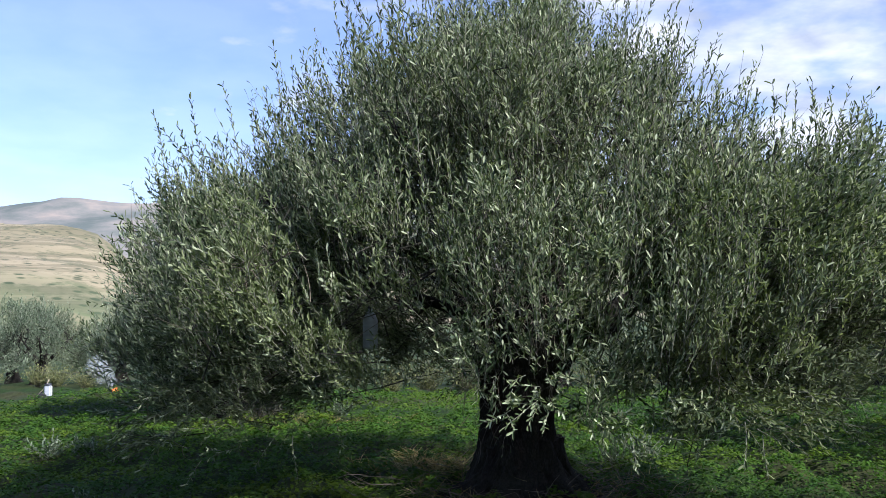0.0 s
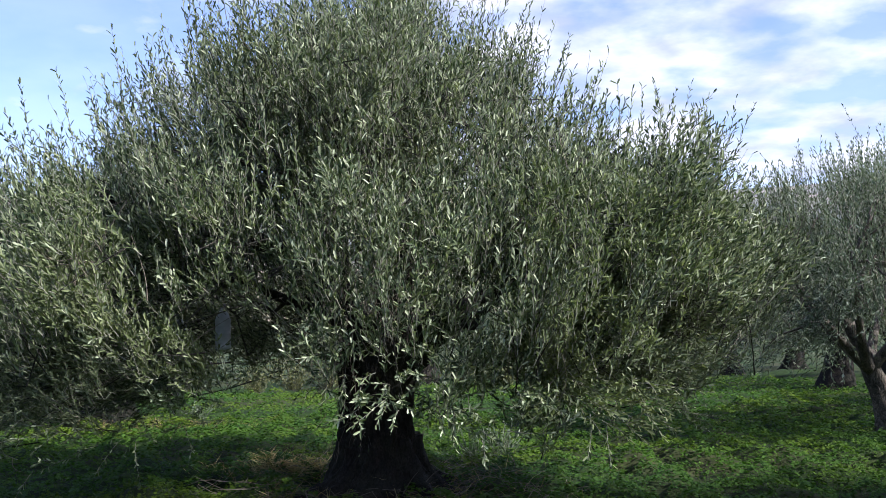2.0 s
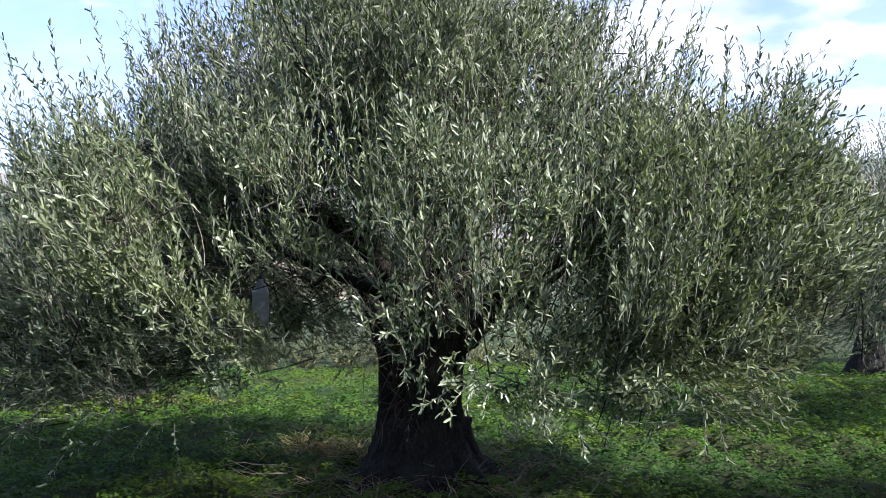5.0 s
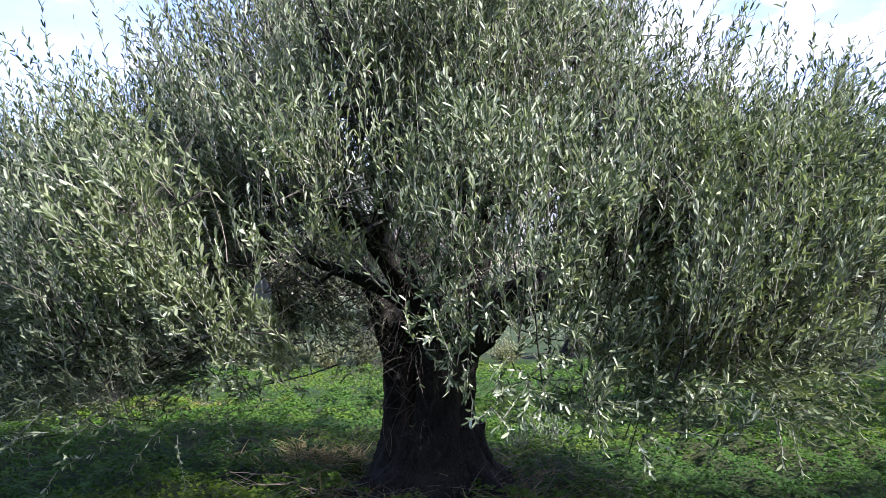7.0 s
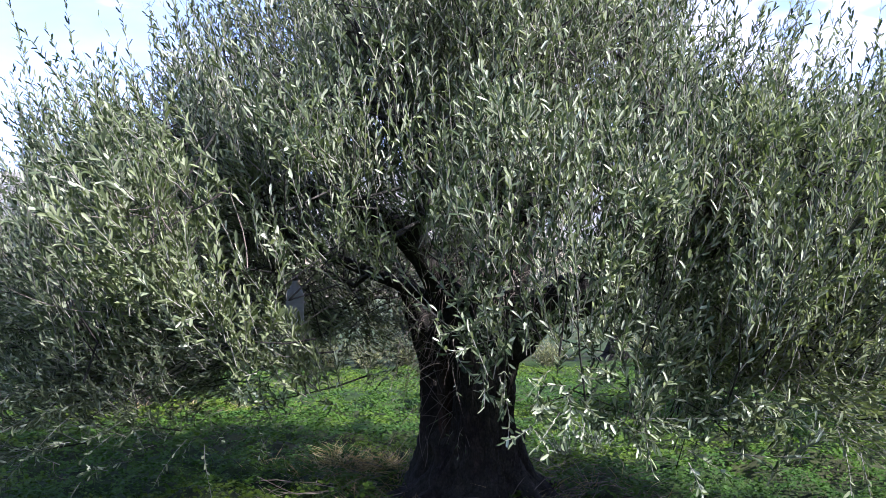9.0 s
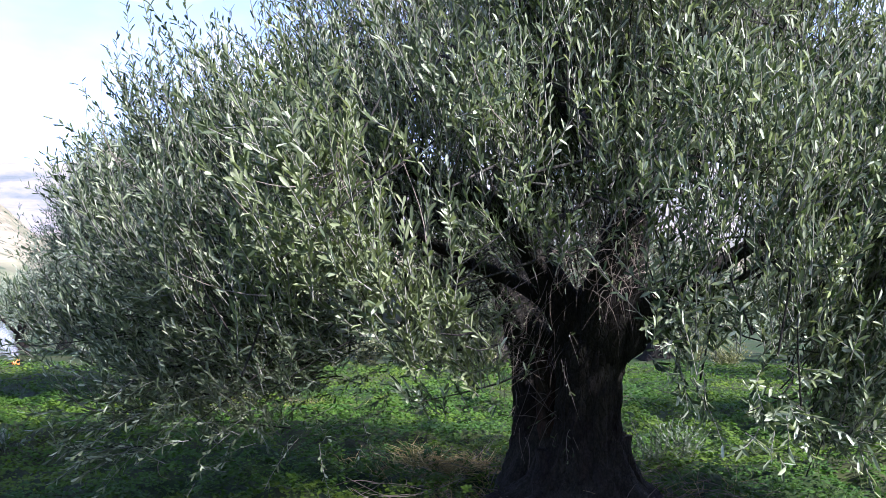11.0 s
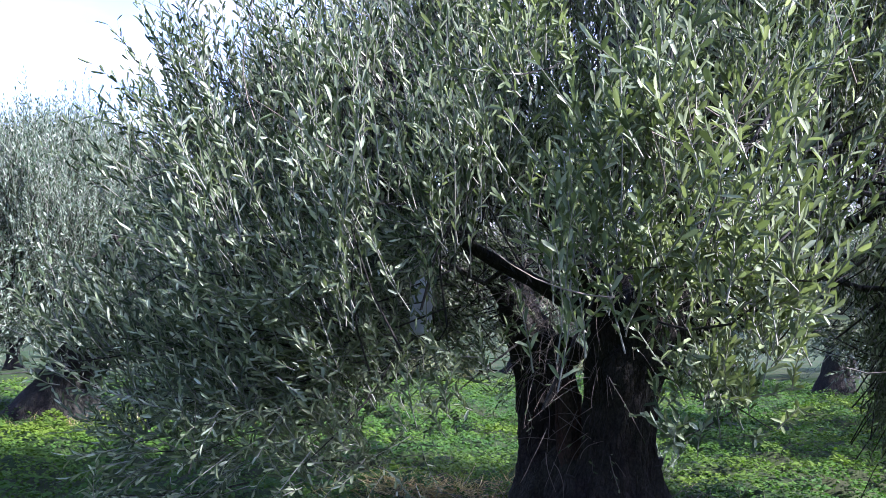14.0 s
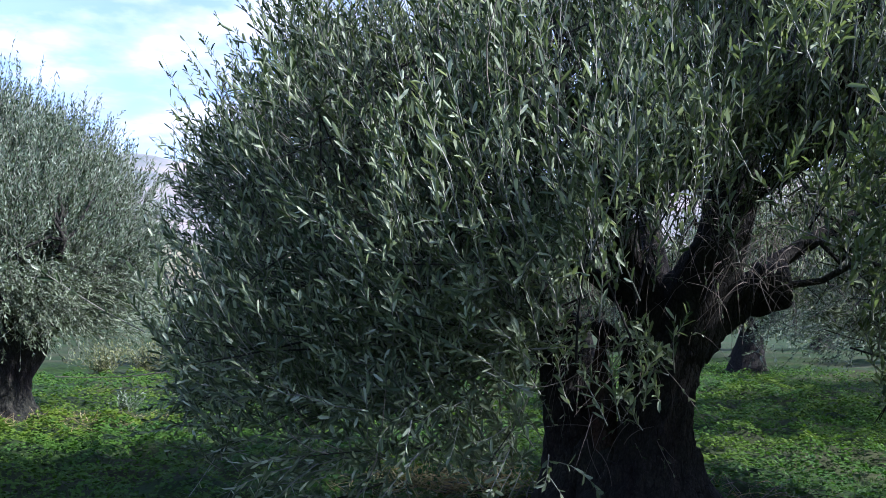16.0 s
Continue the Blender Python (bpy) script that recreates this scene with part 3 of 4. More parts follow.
def main_tree():
    tx, ty = TRUNK
    base = gz(tx, ty)
    tree = thing("olive_tree", (0, 0, 0), "old olive tree with a dark split trunk and dense grey-green crown", "tree")
    # main stem, which flares into roots at the ground and ends in a lip from which the limbs rise
    heights, share = [-0.15, 0.0, 0.1, 0.22, 0.4, 0.65, 0.9, 1.1, 1.24, 1.36], np.linspace(0, 1, 72)
    z = np.interp(share, np.linspace(0, 1, 10), heights)
    k = np.stack([np.interp(z, [-0.15, 0.4, 1.0, 1.36], [0.6, 0.64, 0.67, 0.69]), np.interp(z, [-0.15, 0.4, 1.0, 1.36], [7.84, 7.76, 7.7, 7.62]), base + z], 1)
    w = np.interp(z, heights, [0.88, 0.64, 0.47, 0.34, 0.245, 0.208, 0.212, 0.245, 0.225, 0.12])
    d = np.interp(z, heights, [0.78, 0.6, 0.5, 0.4, 0.32, 0.27, 0.27, 0.29, 0.25, 0.13])
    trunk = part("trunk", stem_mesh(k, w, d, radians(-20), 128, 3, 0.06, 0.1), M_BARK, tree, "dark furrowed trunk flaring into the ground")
    # roots that run out over the ground
    for i, (az, far, thick) in enumerate(((192, 0.86, 0.11), (236, 0.8, 0.12), (150, 0.8, 0.11), (112, 0.78, 0.12), (266, 0.74, 0.1), (70, 0.8, 0.11), (20, 0.8, 0.1), (212, 0.72, 0.08))):
        o = np.array([math.sin(radians(az)), math.cos(radians(az))])
        root = []
        for f, h in ((0.3, 0.42), (0.36, 0.26), (0.48, 0.13), (0.66, 0.06), (0.85, 0.015), (1.0, -0.06)):
            q = np.array([0.62, 7.82]) + o * far * f + np.array([o[1], -o[0]]) * 0.07 * math.sin(5 * f + i)
            root.append((q[0], q[1], gz(*q) + h))
        part("root", tube(spline(root, 14), thick * np.linspace(1.0, 0.35, 14), 12, 0.2, 70 + i), M_BARK, trunk)
    # second stem behind it, leaning away, with a cleft between
    k = spline([(0.5, 8.28, base - 0.12), (0.49, 8.32, base + 0.2), (0.47, 8.4, base + 0.6), (0.43, 8.48, base + 1.0), (0.36, 8.54, base + 1.3), (0.24, 8.56, base + 1.55)], 44)
    w = np.interp(np.linspace(0, 1, 44), [0, 0.12, 0.3, 0.6, 0.85, 1], [0.42, 0.3, 0.21, 0.165, 0.16, 0.09])
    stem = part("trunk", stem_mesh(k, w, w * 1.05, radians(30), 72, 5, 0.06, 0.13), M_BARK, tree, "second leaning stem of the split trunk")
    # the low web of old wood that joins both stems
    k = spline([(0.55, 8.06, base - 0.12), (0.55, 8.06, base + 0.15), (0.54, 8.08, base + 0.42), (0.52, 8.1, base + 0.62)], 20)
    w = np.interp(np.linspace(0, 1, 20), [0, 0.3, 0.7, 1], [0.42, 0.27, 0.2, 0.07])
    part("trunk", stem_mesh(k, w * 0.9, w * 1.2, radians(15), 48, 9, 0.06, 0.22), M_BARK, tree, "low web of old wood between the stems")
    # reddish decayed wood in the cleft
    for dx, dy, z0, z1, wide in ((0.45, 8.0, 0.35, 1.12, 0.075), (0.5, 8.12, 0.45, 0.98, 0.065), (0.41, 7.95, 0.6, 1.18, 0.05)):
        k = spline([(dx, dy, base + z0), (dx - 0.01, dy + 0.02, base + 0.5 * (z0 + z1)), (dx - 0.03, dy + 0.03, base + z1)], 14)
        w = wide * np.interp(np.linspace(0, 1, 14), [0, 0.2, 0.7, 1], [0.5, 1.0, 0.9, 0.25])
        part("decayed_wood", stem_mesh(k, w, w * 1.25, 0.4, 20, 8, 0.12, 0.2), M_ROT, stem, "reddish rotten wood in the cleft")
    limbs = [
        # thick limb that rises and arches over to one side
        ([(0.6, 7.66, base + 1.1), (0.42, 7.62, base + 1.5), (0.22, 7.54, base + 1.8), (0.0, 7.35, base + 2.03), (-0.3, 7.0, base + 2.16), (-0.75, 6.5, base + 2.22), (-1.3, 6.0, base + 2.4)], 0.15, 0.03, 0.9),
        # pale low limb that ends in the skirt
        ([(0.52, 7.72, base + 1.3), (0.34, 7.7, base + 1.46), (0.14, 7.67, base + 1.58), (-0.3, 7.6, base + 1.76), (-0.65, 7.45, base + 1.93), (-1.2, 7.2, base + 2.2)], 0.062, 0.022, 1.0),
        # leader with an elbow
        ([(0.68, 7.62, base + 1.1), (0.7, 7.45, base + 1.5), (0.76, 7.25, base + 1.82), (0.84, 7.2, base + 2.2), (0.8, 7.2, base + 2.7), (0.7, 7.0, base + 3.4), (0.6, 6.8, base + 3.9)], 0.2, 0.015, 1.5),
        # short thick limb with a sawn end, and the thinner one that leaves it
        ([(0.78, 7.62, base + 1.15), (0.98, 7.58, base + 1.38), (1.16, 7.48, base + 1.5), (1.34, 7.36, base + 1.55)], 0.165, 0.14, 1.0),
        ([(1.12, 7.5, base + 1.5), (1.55, 7.55, base + 1.75), (2.1, 7.3, base + 2.1), (2.7, 6.9, base + 2.35)], 0.075, 0.02, 1.0),
        ([(0.3, 8.54, base + 1.4), (0.02, 8.62, base + 1.8), (-0.45, 8.9, base + 2.3), (-1.0, 9.3, base + 2.8), (-1.4, 9.6, base + 3.1)], 0.1, 0.022, 1.0),
        ([(0.7, 7.75, base + 1.2), (0.95, 8.2, base + 1.9), (1.5, 8.9, base + 2.5), (2.0, 9.5, base + 2.9)], 0.11, 0.022, 1.0),
        ([(0.8, 7.22, base + 2.05), (1.15, 6.6, base + 2.45), (1.4, 5.7, base + 2.5)], 0.07, 0.02, 1.0),
        ([(0.1, 7.4, base + 1.95), (0.1, 6.5, base + 2.35), (0.0, 5.6, base + 2.4)], 0.06, 0.02, 1.0),
        ([(0.84, 7.2, base + 2.3), (0.3, 7.5, base + 2.9), (-0.2, 7.9, base + 3.4)], 0.06, 0.02, 1.0),
        ([(0.84, 7.2, base + 2.2), (1.3, 7.5, base + 2.8), (1.7, 7.8, base + 3.2)], 0.06, 0.02, 1.0),
        ([(0.4, 8.5, base + 1.3), (0.35, 9.1, base + 2.1), (0.3, 9.8, base + 2.8)], 0.07, 0.02, 1.0),
    ]
    hold = []
    for i, (keys, r0, r1, power) in enumerate(limbs):
        p = spline(keys, 18)
        hold.append(p)
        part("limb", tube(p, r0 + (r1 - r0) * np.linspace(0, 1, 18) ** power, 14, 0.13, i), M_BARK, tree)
    # dark sawn ends and knobs
    for p, way, rad in (((0.27, 7.86, base + 1.28), (-0.75, -0.1, 0.55), 0.06), ((1.37, 7.34, base + 1.555), (0.9, -0.6, 0.1), 0.15), ((1.0, 7.6, base + 1.2), (0.85, -0.2, 0.5), 0.075), ((0.62, 7.5, base + 1.56), (-0.55, -0.5, 0.6), 0.12)):
        wv = unit(np.array(way))
        part("pruned_stub", tube([np.array(p) - wv * 0.2, np.array(p) - wv * 0.03, p, np.array(p) + wv * 0.012], [rad * 1.15, rad, rad * 0.85, rad * 0.4], 16, 0.1, 4), M_BARK, trunk, "weathered stub of a sawn limb")
    # second-order branches that fan out under the crown
    q0 = np.random.default_rng(17)
    trunk_ends = np.concatenate([h[6:] for h in hold])
    for i in range(54):
        az = 2 * np.pi * (i * 0.381966 % 1)
        rho, z = q0.uniform(0.45, 0.82), base + q0.uniform(1.7, 3.2)
        end = np.array([CROWN[0] + math.sin(az) * crown_reach(az) * rho, CROWN[1] + math.cos(az) * crown_reach(az) * rho, min(z, base + 3.9 - 1.6 * rho)])
        h = trunk_ends[np.argmin(((trunk_ends - end) ** 2).sum(1) + 3 * np.maximum(trunk_ends[:, 2] - end[2] + 0.2, 0))]
        p = bend(h, end, q0.uniform(-0.1, 0.14), 9, 0.045, 500 + i)
        if any(bare_side(at_p) for at_p in p[3:]) or np.linalg.norm(end - h) > 1.7:
            continue
        hold.append(p)
        part("branch", tube(p, np.linspace(0.026, 0.007, 9) * q0.uniform(0.7, 1.2), 7, 0.12, i), M_BRANCH, tree)
    hold = np.concatenate([h[4:] for h in hold])

    # where the branchlets end: a dome of upright shoots, a hanging skirt, and a thin inside
    r = np.random.default_rng(21)
    nodes, ways, spines, hang, spread, long = [], [], [], [], [], []
    # an opening runs through the inside of the crown between the leader and the sawn limb
    gap_a, gap_b = np.array([0.35, 5.5, 1.74]), np.array([2.6, 10.4, 2.15])

    def add(p, w, h, s, l, spine=None):
        f = np.clip(np.dot(p - gap_a, gap_b - gap_a) / np.dot(gap_b - gap_a, gap_b - gap_a), 0, 1)
        d = p - gap_a - f * (gap_b - gap_a)
        if (math.hypot(d[0], d[1]) / 0.6) ** 2 + (d[2] / 0.5) ** 2 < 1 and r.random() < 0.9:
            return
        # a smaller one pierces the front leaves
        f = min(max((p[1] - 3.9) / 2.5, 0.0), 1.0)
        if 3.7 < p[1] < 6.5 and abs(p[0] - (-0.52 + 0.85 * f)) < 0.3 and -0.62 < p[2] - (1.68 + 0.2 * f) < 0.2 and r.random() < 0.9:
            return
        # and the side under the limbs is bare but for twigs
        if bare_side(p) and r.random() < 0.97:
            return
        nodes.append(p), ways.append(w), hang.append(h), spread.append(s), long.append(l), spines.append(w if spine is None else spine)

    for k in range(540):
        az, rho = r.uniform(0, 2 * np.pi), math.sqrt(r.uniform(0.0, 1.0) if k < 510 else r.uniform(0.0, 0.09)) * 0.98
        reach = float(crown_reach(az))
        o = np.array([math.sin(az), math.cos(az), 0])
        top = 4.55 - 2.4 * rho**1.2 + 0.12 * math.sin(4 * az + 7 * rho) + 0.1 * math.sin(9 * az - 5 * rho) + (0.95 * float(lobe(az, 312, 26)) + 0.6 * float(lobe(az, 248, 18)) - 0.08 * float(lobe(az, 88, 36))) * rho
        z = top - 0.62 + 0.12 * rho - 0.4 * r.uniform(0, 1) ** 2
        z = max(z, base + crown_low(az) + 0.15 + 0.3 * r.random())
        p = np.r_[CROWN[:2] + o[:2] * reach * rho * (1 - 0.11 * min(max((z - 1.7) / 0.7, 0.0), 1.2)), z]
        add(p, unit(o * (0.1 + 0.4 * rho) + np.array([0, 0, 1.0])), 0, 0.06, 0.5 - 0.2 * rho)
    for k in range(620):
        # the skirt is thickest before the right limb and at the far side
        az = r.uniform(0, 2 * np.pi) if k < 380 else radians(r.uniform(238, 305) if k < 470 else r.uniform(85, 172))
        rho = r.uniform(0.62, 0.97)
        reach = float(crown_reach(az))
        o = np.array([math.sin(az), math.cos(az), 0])
        low = crown_low(az) + (0.97 - rho) * 0.9
        z = base + low + max(2.2 - low, 0.25) * r.uniform(0.03, 1)
        reach *= 1 - 0.32 * min(max(1.55 - z, 0.0), 1.0) * float(lobe(az, 118, 34))
        p = np.r_[CROWN[:2] + o[:2] * (reach + 0.22 * float(lobe(az, 254, 14)) * (z < 1.5)) * rho, z]
        down = z < base + low + 0.3 and r.random() < 0.6
        add(p, unit(o * 0.7 + np.array([0, 0, -0.15 if down else 0.65])), 1 if down else 0, 0.05, 0.2 if down else 0.24, unit(o + np.array([0, 0, -0.3])))
    for k in range(22):
        # the long drooping sprig beside the gap
        az, rho = radians(r.uniform(206, 216)), r.uniform(0.78, 1.0)
        o = np.array([math.sin(az), math.cos(az), 0])
        p = np.r_[CROWN[:2] + o[:2] * float(crown_reach(az)) * rho, r.uniform(1.2, 1.72) if k < 18 else r.uniform(1.0, 1.2)]
        add(p, unit(o * 0.6 + np.array([0, 0, 0.5])), 0, 0.05, 0.2, unit(o + np.array([0, 0, -0.4])))
    for _ in range(34):
        # the veil of leaves over the top of the arch
        az, rho = radians(r.uniform(180, 202)), r.uniform(0.3, 0.62)
        o = np.array([math.sin(az), math.cos(az), 0])
        p = np.r_[CROWN[:2] + o[:2] * float(crown_reach(az)) * rho, r.uniform(1.4, 2.2)]
        add(p, unit(o * 0.6 + np.array([0, 0, 0.65])), 0, 0.06, 0.24, unit(o + np.array([0, 0, -0.2])))
    for _ in range(90):
        # dense leaves inside the sunny side, which keep the trunk in shade
        az, rho = radians(r.uniform(104, 150)), r.uniform(0.42, 0.85)
        o = np.array([math.sin(az), math.cos(az), 0])
        p = np.r_[CROWN[:2] + o[:2] * float(crown_reach(az)) * rho, base + 0.25 + 2.4 * rho + r.uniform(-0.5, 0.6)]
        add(p, unit(o * 0.5 + np.array([0, 0, 0.8])), 0, 0.06, 0.3)
    for _ in range(95):
        # thin leaves that hang behind the low limb and close the view under the arch
        p = np.array([r.uniform(-1.3, 0.15), r.uniform(7.95, 9.6), base + r.uniform(0.95, 2.0)])
        add(p, unit(np.array([-0.5, 0.3, 0.4])), 0, 0.07, 0.22, unit(np.array([-0.5, 0.5, -0.4])))
    for _ in range(44):
        # the low fringe before the hollow side
        az, rho = radians(r.uniform(216, 250)), r.uniform(0.72, 0.98)
        o = np.array([math.sin(az), math.cos(az), 0])
        p = np.r_[CROWN[:2] + o[:2] * float(crown_reach(az)) * rho, base + r.uniform(0.92, 1.45)]
        add(p, unit(o * 0.6 + np.array([0, 0, 0.4])), 0, 0.06, 0.2, unit(o + np.array([0, 0, -0.3])))
    for k in range(100):
        # leaves before the leader
        az, rho = (radians(r.uniform(172, 206)), r.uniform(0.22, 0.6)) if k < 60 else (radians(r.uniform(184, 206)), r.uniform(0.35, 0.85))
        o = np.array([math.sin(az), math.cos(az), 0])
        p = np.r_[CROWN[:2] + o[:2] * float(crown_reach(az)) * rho, r.uniform(1.95, 3.1) if k < 60 else r.uniform(2.25, 3.2)]
        add(p, unit(o * 0.5 + np.array([0, 0, 0.8])), 0, 0.06, 0.3)
    for k in range(130):
        az, rho = r.uniform(0, 2 * np.pi) if k < 80 else radians(r.uniform(150, 215)), r.uniform(0.25, 0.75)
        o = np.array([math.sin(az), math.cos(az), 0])
        p = np.r_[CROWN[:2] + o[:2] * 3.1 * rho, r.uniform(1.9, 2.7)]
        add(p, unit(o * 0.5 + np.array([0, 0, 0.8])), 0, 0.1, 0.3)
    nodes, ways, spines, hang, spread, long = (np.array(a, float) for a in (nodes, ways, spines, hang, spread, long))
    # branchlets from the limbs out to the nodes
    for i, p in enumerate(nodes):
        if i % 3 == 0 and not hang[i]:
            h = hold[np.argmin(((hold - p) ** 2).sum(1) + 0.4 * np.maximum(hold[:, 2] - p[2], 0))]
            pts = bend(h, p, -0.05, 6, 0.12, i)
            if any(bare_side(at_p) for at_p in pts[2:]) or np.linalg.norm(p - h) > 0.8:
                continue
            part("branch", tube(pts, np.linspace(0.008, 0.003, 6), 5, 0.08, i, False), M_BRANCH, tree)
    # long pale bare twigs that arch out through the leaves
    pick = r.choice(len(nodes), 420)
    v, q, _ = sticks(nodes[pick] + r.normal(0, 0.12, (420, 3)), ways[pick] + r.normal(0, 0.8, (420, 3)), r.uniform(0.2, 0.42, 420), 0.0024, np.array([0, 0, 0.2]), 4, 5, 36)
    quad_mesh("bare_twig", v, q, M_BARE, tree)["kind"] = "stuff"
    # a fan of bare twigs where leaves have dropped, and bare suckers before the trunk
    n = 16
    fan = np.array([-1.0, 4.32, base + 1.9])
    v, q, lines = sticks(fan + r.normal(0, 0.05, (n, 3)), np.stack([r.normal(-0.2, 0.7, n), r.normal(-0.5, 0.5, n), r.normal(0.15, 0.45, n)], 1), r.uniform(0.12, 0.3, n), 0.0024, np.array([0, 0, 0.24]), 4, 5, 37)
    quad_mesh("bare_twig", v, q, M_BARE, tree)["kind"] = "stuff"
    n = 90
    root = np.stack([tx + np.where(np.arange(n) < 62, r.normal(-0.26, 0.15, n), r.normal(0.45, 0.2, n)), ty + r.normal(-0.05, 0.2, n), base + np.where(np.arange(n) < 62, r.uniform(0.5, 1.8, n), r.uniform(1.4, 2.1, n))], 1)
    v, q, lines = sticks(root, np.stack([r.normal(-0.5, 0.6, n), r.normal(-0.5, 0.6, n), r.normal(-0.1, 0.6, n)], 1), r.uniform(0.25, 0.65, n), 0.003, np.array([0, 0, -0.22]), 4, 5, 38)
    quad_mesh("bare_twig", v, q, M_BARE, tree)["kind"] = "stuff"
    v, q = leaves_on(lines[:14], 7, 0.045, 0.011, 39)
    quad_mesh("sucker_leaf", v, q, M_LEAF, tree)["kind"] = "stuff"
    # sparse sprays that droop under the skirt over the grass
    n = 180
    az = np.radians(r.uniform(226, 290, n))
    rho = r.uniform(0.42, 0.97, n) * 3.2
    root = np.stack([CROWN[0] + np.sin(az) * rho, CROWN[1] + np.cos(az) * rho, base + np.where(np.arange(n) < 90, r.uniform(0.75, 1.5, n), r.uniform(0.6, 1.25, n))], 1)
    root = root[[not bare_side(p) for p in root]]
    n = len(root)
    az = np.arctan2(root[:, 0] - CROWN[0], root[:, 1] - CROWN[1])
    v, q, lines = sticks(root, np.stack([np.sin(az) * 0.5 + r.normal(0, 0.4, n), np.cos(az) * 0.5 + r.normal(0, 0.4, n), r.uniform(-0.7, 0.2, n)], 1), r.uniform(0.16, 0.36, n), 0.0022, np.array([0, 0, -0.16]), 3, 4, 61)
    quad_mesh("drooping_shoot", v, q, M_TWIG, tree)["kind"] = "stuff"
    v, q = leaves_on(lines, 10, 0.043, 0.0115, 62, True, 0.8)
    quad_mesh("crown", v, q, M_LEAF, tree)["kind"] = "stuff"
    # bare twigs that hang in arcs from the leader and tangle over the cleft
    n = 270
    at_leader = np.arange(n) < 150
    root = np.where(at_leader[:, None], np.stack([r.normal(0.72, 0.22, n), r.normal(7.05, 0.25, n), base + r.uniform(1.5, 2.1, n)], 1), np.stack([r.normal(0.35, 0.16, n), r.normal(7.9, 0.2, n), base + r.uniform(1.0, 1.9, n)], 1))
    v, q, lines = sticks(root, np.stack([r.normal(-0.45, 0.6, n), r.normal(-0.4, 0.6, n), r.normal(0.1, 0.5, n)], 1), r.uniform(0.25, 0.6, n), 0.0028, np.array([0, 0, -0.3]), 4, 6, 63)
    quad_mesh("bare_twig", v, q, M_BARE, tree)["kind"] = "stuff"
    v, q = leaves_on(lines[::5], 6, 0.036, 0.01, 64)
    quad_mesh("sucker_leaf", v, q, M_LEAF, tree)["kind"] = "stuff"
    # long upright shoots that stand out of the dome
    dome = np.flatnonzero((ways[:, 2] > 0.85) & (nodes[:, 2] > 2.0))
    pick = r.choice(dome, min(330, len(dome)), False)
    n = len(pick)
    v, q, lines = sticks(nodes[pick] + r.normal(0, 0.1, (n, 3)), ways[pick] * 1.5 + r.normal(0, 0.17, (n, 3)) + np.array([0, 0, 0.5]), r.uniform(0.45, 0.85, n), 0.003, np.array([0, 0, 0.12]), 3, 4, 43)
    quad_mesh("upright_shoot", v, q, M_TWIG, tree)["kind"] = "stuff"
    v, q = leaves_on(lines, 30, 0.05, 0.0105, 44)
    quad_mesh("crown", v, q, M_LEAF, tree)["kind"] = "stuff"
    # yellow-green sprigs hang before and beside the arch
    azs = np.degrees(np.arctan2(nodes[:, 0] - CROWN[0], nodes[:, 1] - CROWN[1])) % 360
    out = np.hypot(nodes[:, 0] - CROWN[0], nodes[:, 1] - CROWN[1])
    young = (out > 1.9) & (nodes[:, 2] < 2.0) & ((abs(azs - 208) < 13) | (abs(azs - 160) < 9)) & (r.random(len(azs)) < 0.85)
    front = ((nodes[:, 1] < 8.0) | (nodes[:, 0] < -1.2)) & ~young
    back = ~front & ~young
    for pick, shoots, per, size, width, seed, fine, leaf in ((front, 22, 13, 0.05, 0.0105, 31, True, M_LEAF), (young, 26, 14, 0.046, 0.0102, 41, True, M_LEAF_YOUNG), (back, 15, 12, 0.056, 0.014, 51, False, M_LEAF)):
        grow(tree, nodes[pick], ways[pick], spines[pick], hang[pick], shoots, per, size, width, spread[pick], long[pick], seed, fine, (leaf, M_TWIG, M_BARK), thick=0.0026, segs=3 if fine else 2)
    return tree


main_tree()


